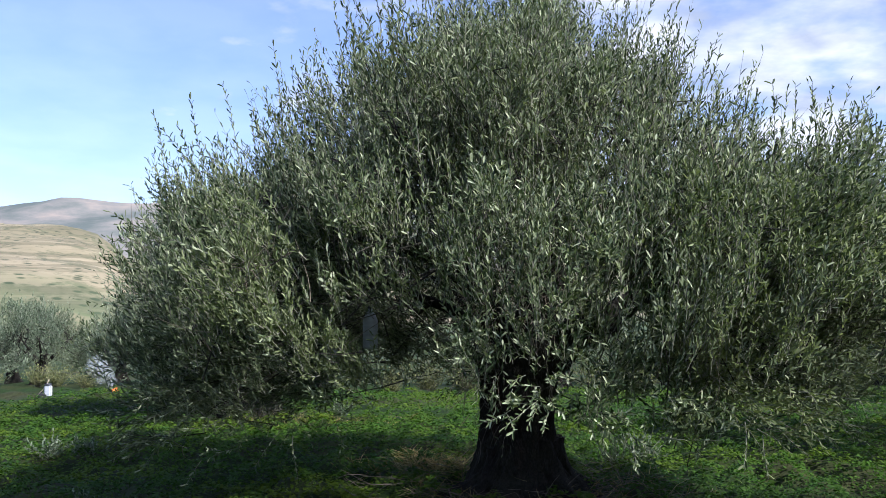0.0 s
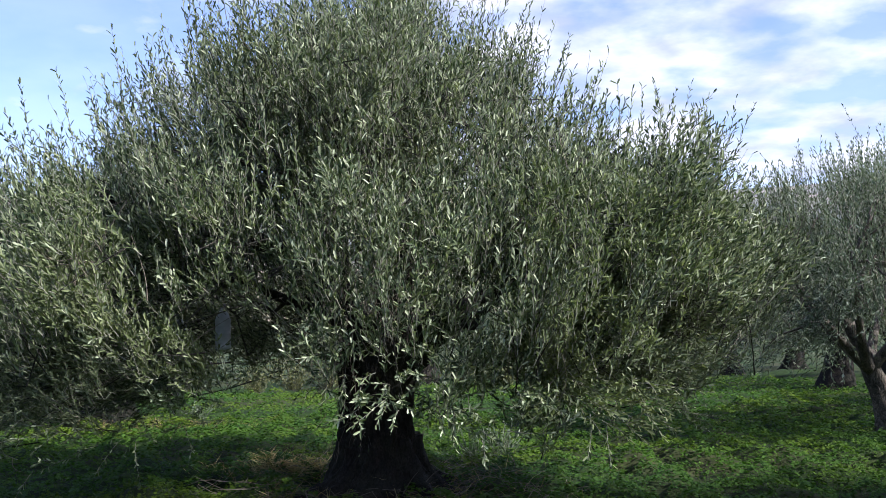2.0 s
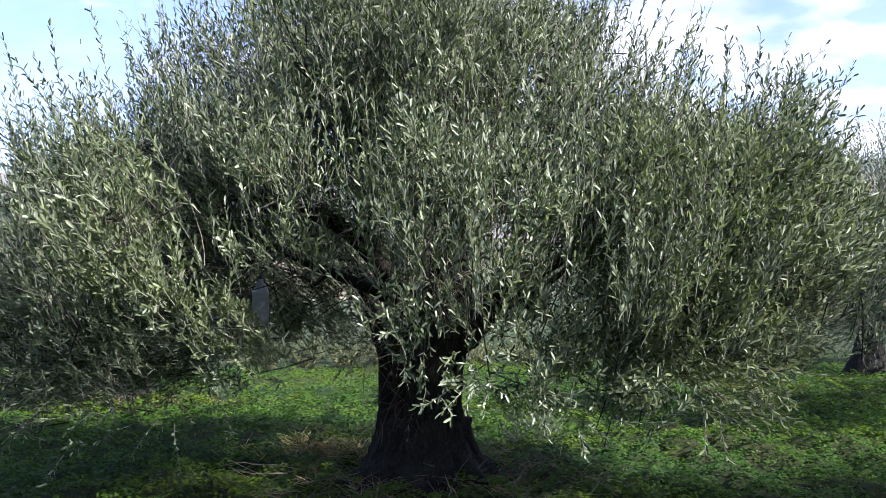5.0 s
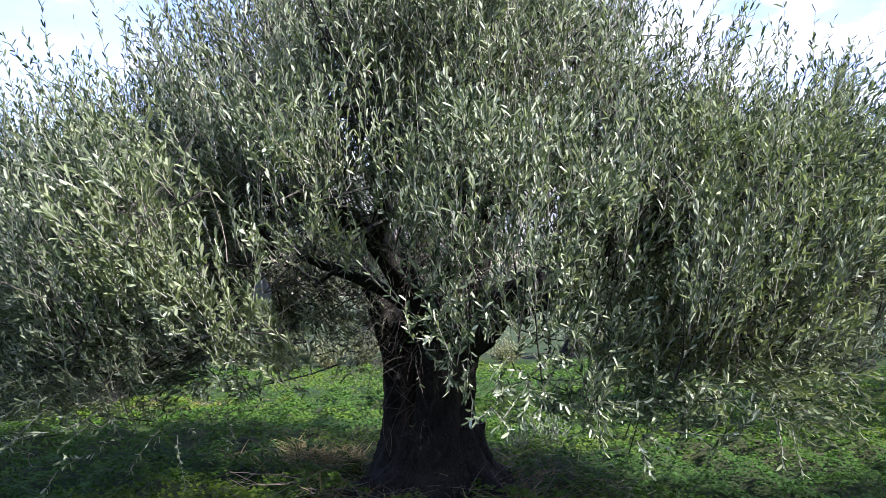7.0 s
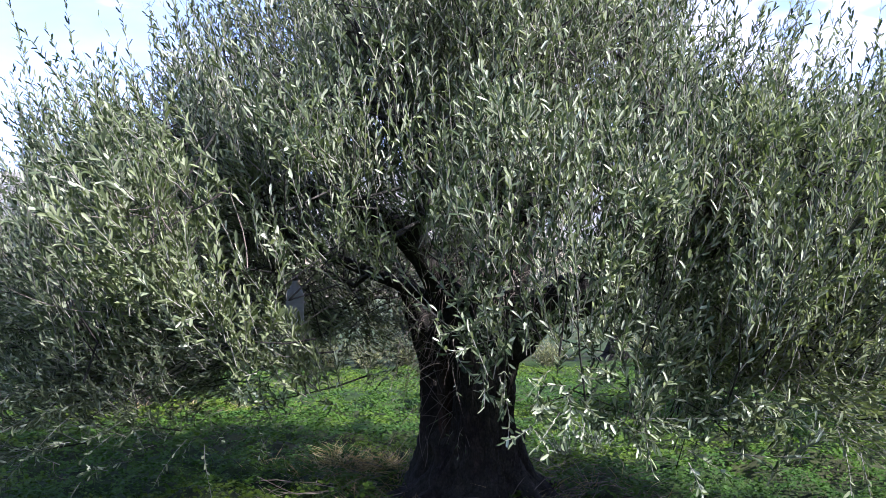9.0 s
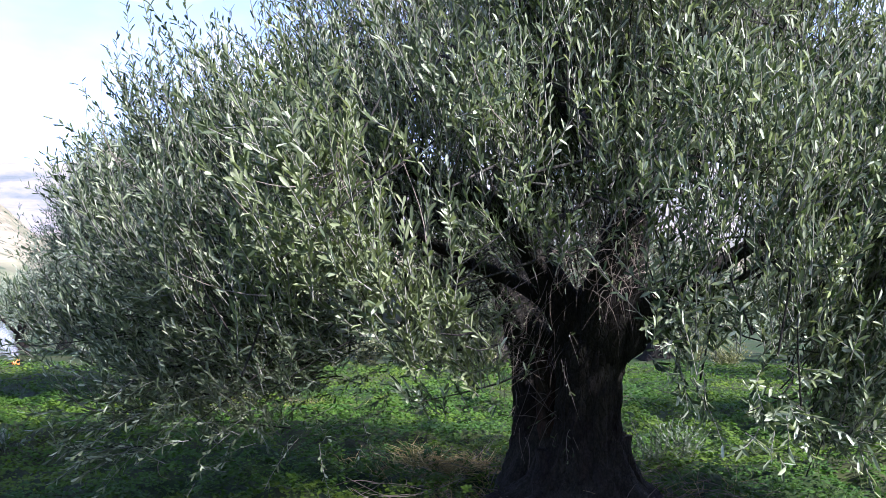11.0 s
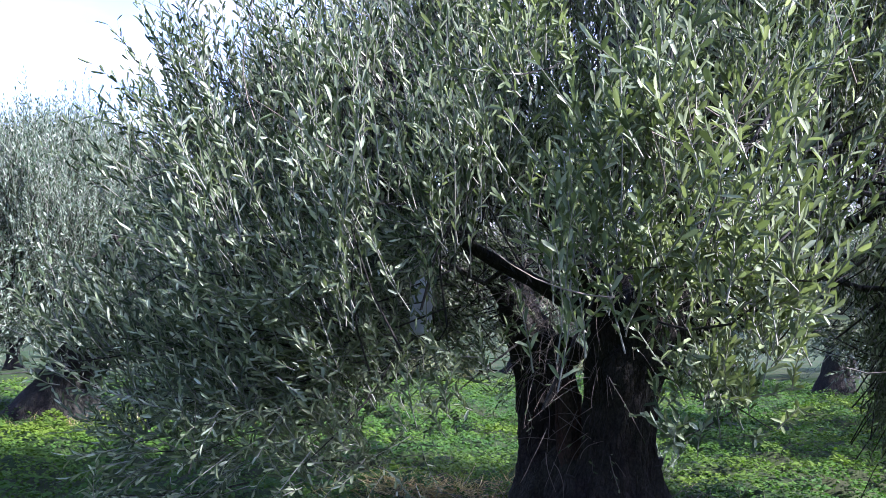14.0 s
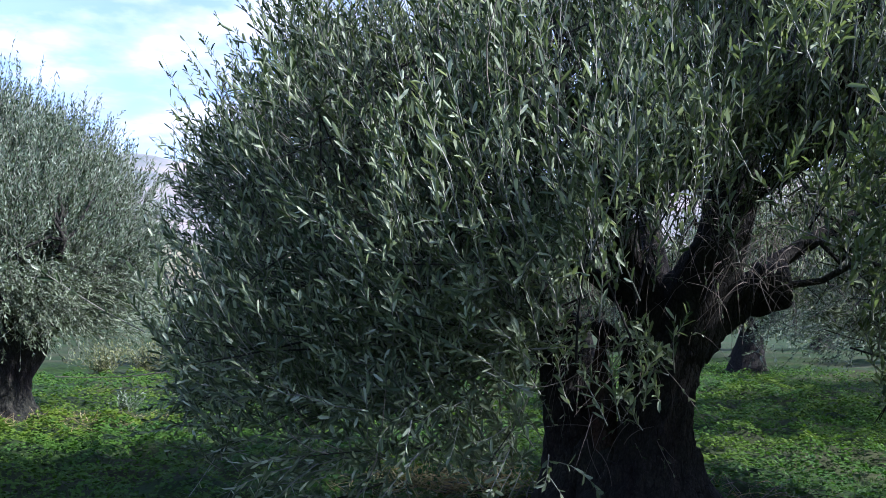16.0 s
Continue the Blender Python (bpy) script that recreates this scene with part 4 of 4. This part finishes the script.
# ---- the other trees of the grove ----
def grove_tree(place, scale, turn, label, seed, shoots=26, per=14, mats=(M_LEAF_FAR, M_TWIG, M_BARK), bark=M_BARK, nodes_n=200, leaf=0.075, lean=0.2, skirt=0.9, girth=1.0, wide=1.0):
    """An olive tree with a short forked trunk and a broad crown, standing at place."""
    r = np.random.default_rng(seed)
    tree = thing("olive_tree", place, label, "tree", "olive grove")
    k = spline([(0, 0, -0.15), (0, 0, 0.15), (lean * 0.4, 0, 0.6), (lean, 0.05, 1.1), (lean * 1.6, 0.1, 1.5)], 16)
    w = np.interp(np.linspace(0, 1, 16), [0, 0.15, 0.4, 1], [0.72, 0.5, 0.33, 0.18]) * scale * girth
    k[:, :2] *= scale
    part("trunk", stem_mesh(k, w, w * 0.85, r.uniform(0, 3), 26, seed, 0.1), bark, tree)
    ends = []
    for i in range(5):
        az = turn + i * 1.257 + r.normal(0, 0.2)
        o = np.array([math.sin(az), math.cos(az), 0])
        keys = [(lean * 0.8 * scale, 0, 0.85), np.array([lean * scale, 0.05, 1.2]) + o * 0.35 * scale, np.array([lean * scale, 0, 1.7]) + o * 0.9 * scale, np.array([lean * scale, 0, 2.2]) + o * 1.4 * scale]
        p = spline(keys, 9)
        ends.append(p)
        part("limb", tube(p, np.linspace(0.12, 0.025, 9) * scale * (0.4 + 0.6 * girth), 8, 0.08, seed + i), bark, tree)
    hold = np.concatenate([e[3:] for e in ends])
    nodes, ways, hang = [], [], []
    for _ in range(nodes_n):
        az, up = r.uniform(0, 2 * np.pi), r.uniform(0, 1)
        o = np.array([math.sin(az), math.cos(az), 0])
        reach = (2.5 + 0.3 * math.sin(3 * az + seed) + 0.2 * math.sin(7 * az)) * scale * wide
        if r.random() < 0.7:
            rho = math.sqrt(1 - up**2.2) * r.uniform(0.3, 1) ** 0.6
            p = np.r_[o[:2] * reach * rho, (1.75 + 1.75 * up) * scale]
            nodes.append(p), ways.append(unit(o * 0.5 * rho + np.array([0, 0, 0.6 + 0.6 * up]))), hang.append(0)
        else:
            z = r.uniform(skirt, 2.0)
            nodes.append(np.r_[o[:2] * reach * r.uniform(0.6, 0.95), z * scale]), ways.append(unit(o * 0.8 + np.array([0, 0, -0.35]))), hang.append(1)
    nodes, ways, hang = np.array(nodes), np.array(ways), np.array(hang, float)
    for i in range(0, len(nodes), 3):
        h = hold[np.argmin(((hold - nodes[i]) ** 2).sum(1))]
        part("branch", tube(bend(h, nodes[i], 0.05, 5, 0.05, i), np.linspace(0.025, 0.007, 5), 5, 0.0, i, False), bark, tree)
    grow(tree, nodes, ways, ways, hang, shoots, per, leaf, leaf * 0.26, np.full(len(nodes), 0.16 * scale), np.full(len(nodes), 0.45), seed, False, mats, 0.003, 1)
    return tree


def at(x, y):
    return (x, y, gz(x, y))


grove_tree(at(-3.6, 15.8), 1.05, 0.3, "olive tree with a broad leaning trunk and silvery crown", 41, shoots=36, per=15, leaf=0.068, lean=0.5, nodes_n=420, skirt=1.15, girth=1.25, wide=0.78)
grove_tree(at(7.3, 10.3), 0.93, 1.1, "olive tree with a pale sunlit trunk forking low", 42, shoots=30, per=16, leaf=0.058, lean=-0.35, bark=M_BARK_FAR, skirt=1.2, girth=0.5)
# never in view; added only to cast shade on the meadow right of the trunk
grove_tree(at(6.5, 2.9), 1.08, 0.8, "unseen olive tree added to shade the meadow", 44, shoots=22, per=12, leaf=0.075, nodes_n=240, skirt=1.1)
far_tree = grove_tree(at(11.7, 18.4), 1.0, 2.0, "grey-green olive tree farther back in the grove", 43, shoots=14, per=8, leaf=0.14, nodes_n=130)
for x, y, s, turn in ((3.6, 29.0, 1.05, 1.0), (17.0, 24.0, 1.1, 5.2), (-4.5, 30.0, 1.1, 0.7), (-20.3, 41.0, 1.0, 3.0),
                      (-14.6, 45.0, 1.05, 1.9), (-11.0, 40.0, 1.0, 5.0), (9.5, 31.0, 1.1, 0.2), (13.0, 11.5, 1.0, 3.7), (22.0, 17.0, 1.1, 2.2), (-26.0, 44.0, 1.1, 4.4), (14.5, 29.0, 1.0, 1.3), (19.5, 33.5, 1.1, 4.0), (27.0, 30.0, 1.05, 0.4), (5.0, 38.0, 1.1, 3.3), (14.0, 40.0, 1.15, 2.7), (24.0, 41.0, 1.1, 5.6),
                      (-21.5, 34.5, 0.8, 1.1), (-18.6, 33.0, 0.75, 2.9), (-15.9, 34.0, 0.8, 0.3), (-13.0, 35.0, 0.75, 4.7), (-9.6, 35.5, 0.8, 3.6), (-7.0, 34.0, 0.8, 2.0)):
    copy_thing(far_tree, pose(*at(x, y), 0, 0, math.degrees(turn)) @ Matrix.Scale(s, 4))

# ---- meadow plants ----
def scatter(n, x0, x1, y0, y1, seed, near=6.0):
    """Random places, denser towards the near side."""
    r = np.random.default_rng(seed)
    x, y = r.uniform(x0, x1, n), y0 + (y1 - y0) * r.uniform(0, 1, n) ** 1.5
    return x, y, ground_z(x, y)


def clover_carpet():
    """A dense low carpet with mounds, finest where the camera passes and thinner far out."""
    r = np.random.default_rng(61)
    x, y, z = scatter(330000, -8, 9, 4.2, 15.0, 62)
    far_x, far_y = r.uniform(-10, 13, 90000), r.uniform(13.5, 24.0, 90000)
    # thinner behind the path and far out
    x2, y2 = r.normal(0, 8, 50000), r.normal(1, 7, 50000)
    off = (y2 < 4.2) | (y2 > 15.0) | (x2 < -8) | (x2 > 9)
    # the near edge thins out little by little
    x3, y3 = r.uniform(-8, 9, 60000), 4.2 - r.exponential(1.3, 60000)
    x, y = np.r_[x, far_x, x2[off], x3], np.r_[y, far_y, y2[off], y3]
    z = ground_z(x, y)
    thick = 1.1 * waves(x, y, 0.62, 63, 3) + 0.5 * waves(x, y, 0.22, 64, 2)
    keep = thick + r.normal(0, 0.45, len(x)) > -0.75
    x, y, z, thick = x[keep], y[keep], z[keep], thick[keep]
    n = len(x)
    c = np.stack([x, y, z + 0.01 + np.clip(0.045 + 0.075 * thick, 0, 0.2) * r.uniform(0.7, 1.03, n)], 1)
    nor = unit(np.stack([r.normal(0, 0.36, n), r.normal(0, 0.36, n), np.ones(n)], 1))
    u = unit(np.cross(nor, r.normal(size=(n, 3))))
    v = np.cross(nor, u)
    s = (0.0118 * r.uniform(0.6, 1.5, n) * (1 + 0.055 * np.abs(y)))[:, None]
    verts = np.stack([c - u * s, c - v * s * 0.75, c + u * s, c + v * s * 0.75], 1).reshape(-1, 3)
    ob = quad_mesh("clover", verts, np.arange(4 * n).reshape(-1, 4), M_CLOVER)
    tagged(ob, "low carpet of green clover and winter weeds", "plants", kind="stuff")


def blades(name, x, y, tall, wide, mat, seed, label, category, lean=0.35):
    r = np.random.default_rng(seed)
    n = len(x)
    base = np.stack([x, y, ground_z(x, y) - 0.01], 1)
    way = unit(np.stack([r.normal(0, lean, n), r.normal(0, lean, n), np.ones(n)], 1))
    h = (tall * r.uniform(0.4, 1.3, n))[:, None]
    sd = unit(np.cross(way, r.normal(size=(n, 3)))) * wide / 2
    tip = base + way * h + r.normal(0, 0.25, (n, 3)) * h * np.array([1, 1, 0.1])
    mid = base + way * h * 0.55
    verts = np.stack([base - sd, mid - sd * 0.8, tip, mid + sd * 0.8], 1).reshape(-1, 3)
    ob = quad_mesh(name, verts, np.arange(4 * n).reshape(-1, 4), mat)
    return tagged(ob, label, category, kind="stuff")


clover_carpet()
gx, gy, _ = scatter(70000, -10, 11, -2.0, 20.0, 71)
blades("grass", gx, gy, 0.1, 0.006, M_GRASS, 72, "green grass blades between the clover", "grass")
r = np.random.default_rng(75)
# dry grass lies in tufts behind and round the trunk
dx = np.r_[r.normal(-0.06, 0.36, 3000), r.normal(0.6, 0.6, 1200), r.normal(-2.2, 0.8, 700)]
dy = np.r_[r.normal(9.2, 0.26, 3000), r.normal(7.6, 0.5, 1200), r.normal(14.5, 0.5, 700)]
blades("dry_grass", dx, dy, 0.2, 0.006, M_STRAW, 76, "tangled tan dry grass beside the trunk", "grass", 2.2)


# ---- small things ----
def leaf_litter():
    """Fallen twigs and leaves on the bare earth round the trunk."""
    q0 = np.random.default_rng(81)
    n = 420
    a, d = q0.uniform(0, 2 * np.pi, n), q0.uniform(0.45, 1.7, n)
    x, y = TRUNK[0] + d * np.sin(a), TRUNK[1] + d * np.cos(a)
    v, q, _ = sticks(np.stack([x, y, ground_z(x, y) + 0.05], 1), np.stack([q0.normal(size=n), q0.normal(size=n), q0.uniform(-0.05, 0.35, n)], 1), q0.uniform(0.1, 0.45, n), 0.0035, np.array([0, 0, -0.05]), 4, 3, 82)
    tagged(quad_mesh("fallen_twigs", v, q, M_BARE), "fallen dry twigs scattered round the trunk", "twigs", kind="stuff")


leaf_litter()


def ring_mesh(profile, sides=18, axis="Z"):
    """A turned shape from (radius, height) rows."""
    bm, rings = bmesh.new(), []
    for rad, h in profile:
        rings.append([bm.verts.new((rad * math.cos(2 * math.pi * k / sides), rad * math.sin(2 * math.pi * k / sides), h)) for k in range(sides)])
    for a, b in zip(rings, rings[1:]):
        for k in range(sides):
            bm.faces.new((a[k], a[(k + 1) % sides], b[(k + 1) % sides], b[k]))
    bm.faces.new(rings[0][::-1])
    bm.faces.new(rings[-1])
    return bm


M_PLASTIC = plain("milky_plastic", [(0.3, (0.34, 0.36, 0.35)), (0.7, (0.5, 0.52, 0.5))], 9.0, 0.38)
M_CAP = plain("dark_plastic", [(0.3, (0.02, 0.02, 0.022)), (0.7, (0.04, 0.04, 0.045))], 9.0, 0.5)
M_WIRE = plain("rusty_wire", [(0.3, (0.09, 0.06, 0.04)), (0.7, (0.16, 0.12, 0.09))], 30.0, 0.6)
M_WOOD = plain("grey_wood", [(0.3, (0.28, 0.22, 0.15)), (0.7, (0.42, 0.35, 0.25))], 20.0, 0.8)
M_RUBBER = plain("rubber", [(0.3, (0.015, 0.015, 0.015)), (0.7, (0.03, 0.03, 0.03))], 20.0, 0.85)


def hanging_bottle(x, y, z):
    """A ridged plastic bottle hung upside down in the tree on a wire."""
    ob = thing("plastic_bottle", (x, y, z), "milky ridged plastic bottle hung by a wire in the olive tree", "bottle", "bottles hung in the tree")
    prof = [(0.03, 0.0), (0.06, 0.008), (0.066, 0.02)]
    for i in range(6):
        h = 0.03 + i * 0.035
        prof += [(0.066, h), (0.061, h + 0.014), (0.066, h + 0.028)]
    prof += [(0.064, 0.25), (0.045, 0.3), (0.019, 0.335), (0.018, 0.36)]
    body = part("body", ring_mesh(prof), M_PLASTIC, ob)
    part("cap", ring_mesh([(0.021, 0.352), (0.023, 0.356), (0.023, 0.376), (0.02, 0.382)]), M_CAP, body, "dark screw cap")
    part("wire", tube([(0, 0, 0.37), (0.01, 0, 0.5), (-0.01, 0.01, 0.62), (0.0, 0.0, 0.72)], [0.003] * 4, 6), M_WIRE, ob)


hanging_bottle(-0.72, 7.6, 1.17)
hanging_bottle(-1.08, 7.7, 1.09)


def can_cart():
    """A white canister with a dark lid on a small two-wheeled cart, a pole leaning on it."""
    x, y = -10.05, 22.0
    ob = thing("canister_cart", (x, y, gz(x, y) + 0.02), "white canister with dark lid on a small wheeled cart", "cart")
    bm = bmesh.new()
    bmesh.ops.create_cube(bm, size=1, matrix=Matrix.Translation((0, 0, 0.34)) @ Matrix.Diagonal((0.24, 0.2, 0.46, 1)))
    bmesh.ops.bevel(bm, geom=bm.edges[:], offset=0.035, segments=3, affect="EDGES")
    can = part("canister", bm, plain("white_canister", [(0.3, (0.36, 0.37, 0.39)), (0.7, (0.5, 0.5, 0.52))], 8.0, 0.5), ob, smooth=False)
    part("lid", ring_mesh([(0.1, 0.565), (0.13, 0.575), (0.13, 0.61), (0.1, 0.63)]), M_CAP, can, "dark lid")
    for s in (-0.16, -0.32):
        bm = ring_mesh([(0.07, -0.02), (0.12, -0.025), (0.14, 0.0), (0.12, 0.025), (0.07, 0.02)], 20)
        bm.transform(Matrix.Translation((s, 0.12 if s < -0.2 else -0.12, 0.14)) @ Matrix.Rotation(radians(90), 4, "X"))
        wheel = part("wheel", bm, M_RUBBER, ob)
        bm = ring_mesh([(0.012, -0.018), (0.068, -0.016), (0.068, 0.016), (0.012, 0.018)], 16)
        bm.transform(Matrix.Translation((s, 0.12 if s < -0.2 else -0.12, 0.14)) @ Matrix.Rotation(radians(90), 4, "X"))
        part("rim", bm, M_WIRE, wheel, "rusty metal rim")
    part("axle", tube([(-0.38, 0, 0.14), (0.0, 0, 0.13), (0.14, 0, 0.1)], [0.02] * 3, 8), M_RUBBER, ob)
    part("pole", tube([(-0.5, -0.05, 0.02), (-0.1, 0.0, 0.5), (0.02, 0.02, 0.82)], [0.018, 0.017, 0.015], 8), M_WOOD, ob, "pale wooden pole leaning on the cart")
    ob.scale = (0.68, 0.68, 0.62)


can_cart()


def bonfire():
    """A heap of pruned brushwood burning with small orange flames and a little smoke."""
    x, y = -9.15, 24.0
    ob = thing("bonfire", (x, y, gz(x, y)), "small bonfire of pruned twigs with orange flames and smoke", "fire")
    q0 = np.random.default_rng(91)
    n = 160
    v, q, _ = sticks(np.stack([q0.normal(0, 0.3, n), q0.normal(0, 0.25, n), q0.uniform(0, 0.2, n)], 1), np.stack([q0.normal(size=n), q0.normal(size=n), q0.uniform(-0.1, 0.6, n)], 1), q0.uniform(0.2, 0.6, n), 0.008, np.array([0, 0, -0.1]), 4, 3, 92)
    quad_mesh("brushwood", v, q, M_BARK, ob)["kind"] = "stuff"
    m, nt, b, out = material("flame")
    b.inputs["Base Color"].default_value = (0.9, 0.25, 0.05, 1)
    b.inputs["Emission Color"].default_value = (1.0, 0.13, 0.03, 1)
    b.inputs["Emission Strength"].default_value = 0.5
    for i in range(5):
        fx, fy, h = q0.normal(0.05, 0.2), q0.normal(0, 0.1), q0.uniform(0.18, 0.42)
        part("flame", tube([(fx, fy, 0.05), (fx + 0.02, fy, 0.05 + h * 0.35), (fx - 0.03, fy, 0.05 + h * 0.7), (fx + 0.02, fy, 0.05 + h)], [0.06, 0.08, 0.045, 0.006], 8, 0.15, i), m, ob)
    m2, nt, b, out = material("smoke")
    b.inputs["Base Color"].default_value = (0.55, 0.58, 0.62, 1)
    b.inputs["Roughness"].default_value = 1.0
    tr = nt.nodes.new("ShaderNodeBsdfTransparent")
    ms = node(nt, "ShaderNodeMixShader", [(1, b.outputs[0]), (2, tr.outputs[0])])
    ms.inputs[0].default_value = 0.92
    nt.links.new(ms.outputs[0], out.inputs[0])
    for i in range(9):
        bm = bmesh.new()
        bmesh.ops.create_icosphere(bm, subdivisions=3, radius=0.16 + 0.035 * i)
        for vt in bm.verts:
            vt.co *= 1 + 0.35 * noise.noise(vt.co * 5 + Vector((i, 0, 0)))
        bm.transform(Matrix.Translation((-0.1 * i + q0.normal(0, 0.1), q0.normal(0, 0.1), 0.45 + 0.1 * i)))
        part("smoke_puff", bm, m2, ob)
    ob.scale = (0.62, 0.62, 0.66)


bonfire()


def weed(x, y, tall, seed, label="low silvery weed bush standing in the meadow", mat=M_LEAF_FAR, n=26, leaf=0.05):
    """A low bush of a few leafy stems."""
    q0 = np.random.default_rng(seed)
    ob = thing("weed_bush", at(x, y), label, "plant", "meadow weeds")
    v, q, lines = sticks(np.stack([q0.normal(0, 0.05, n), q0.normal(0, 0.05, n), np.zeros(n) - 0.02], 1), np.stack([q0.normal(0, 0.6, n), q0.normal(0, 0.6, n), np.ones(n)], 1), tall * q0.uniform(0.6, 1.2, n), 0.003, np.zeros(3), 4, 3, seed + 1)
    quad_mesh("stem", v, q, M_TWIG, ob)["kind"] = "stuff"
    v, q = leaves_on(lines, 12, leaf, leaf * 0.32, seed + 2)
    quad_mesh("foliage", v, q, mat, ob)["kind"] = "stuff"


for i, (x, y, h) in enumerate(((-4.7, 10.3, 0.3), (-4.25, 10.2, 0.22), (-3.1, 7.3, 0.15), (1.75, 9.4, 0.45), (2.1, 9.7, 0.4), (-1.9, 15.4, 0.3))):
    weed(x, y, h, 200 + 3 * i)
M_DRY_BUSH = leaf_material("yellowing_bush_leaf", [(0.0, (0.07, 0.085, 0.03)), (0.5, (0.14, 0.15, 0.06)), (1.0, (0.26, 0.26, 0.12))], 0.8, (0.18, 0.17, 0.07))
for i, (x, y, h) in enumerate(((-14.3, 30.6, 0.85), (-13.5, 30.3, 0.75), (-12.7, 30.8, 0.9), (-16.6, 31.5, 0.8), (-1.6, 25.0, 0.9), (-0.6, 25.6, 1.1), (0.5, 25.2, 0.95), (1.6, 25.9, 1.1), (2.6, 25.4, 0.9), (4.4, 26.0, 1.0), (5.6, 25.6, 0.9), (8.2, 24.6, 1.0), (9.3, 25.0, 0.85))):
    weed(x, y, h, 300 + 3 * i, "yellowing scrub bush at the edge of the meadow", M_DRY_BUSH, 110, 0.08)
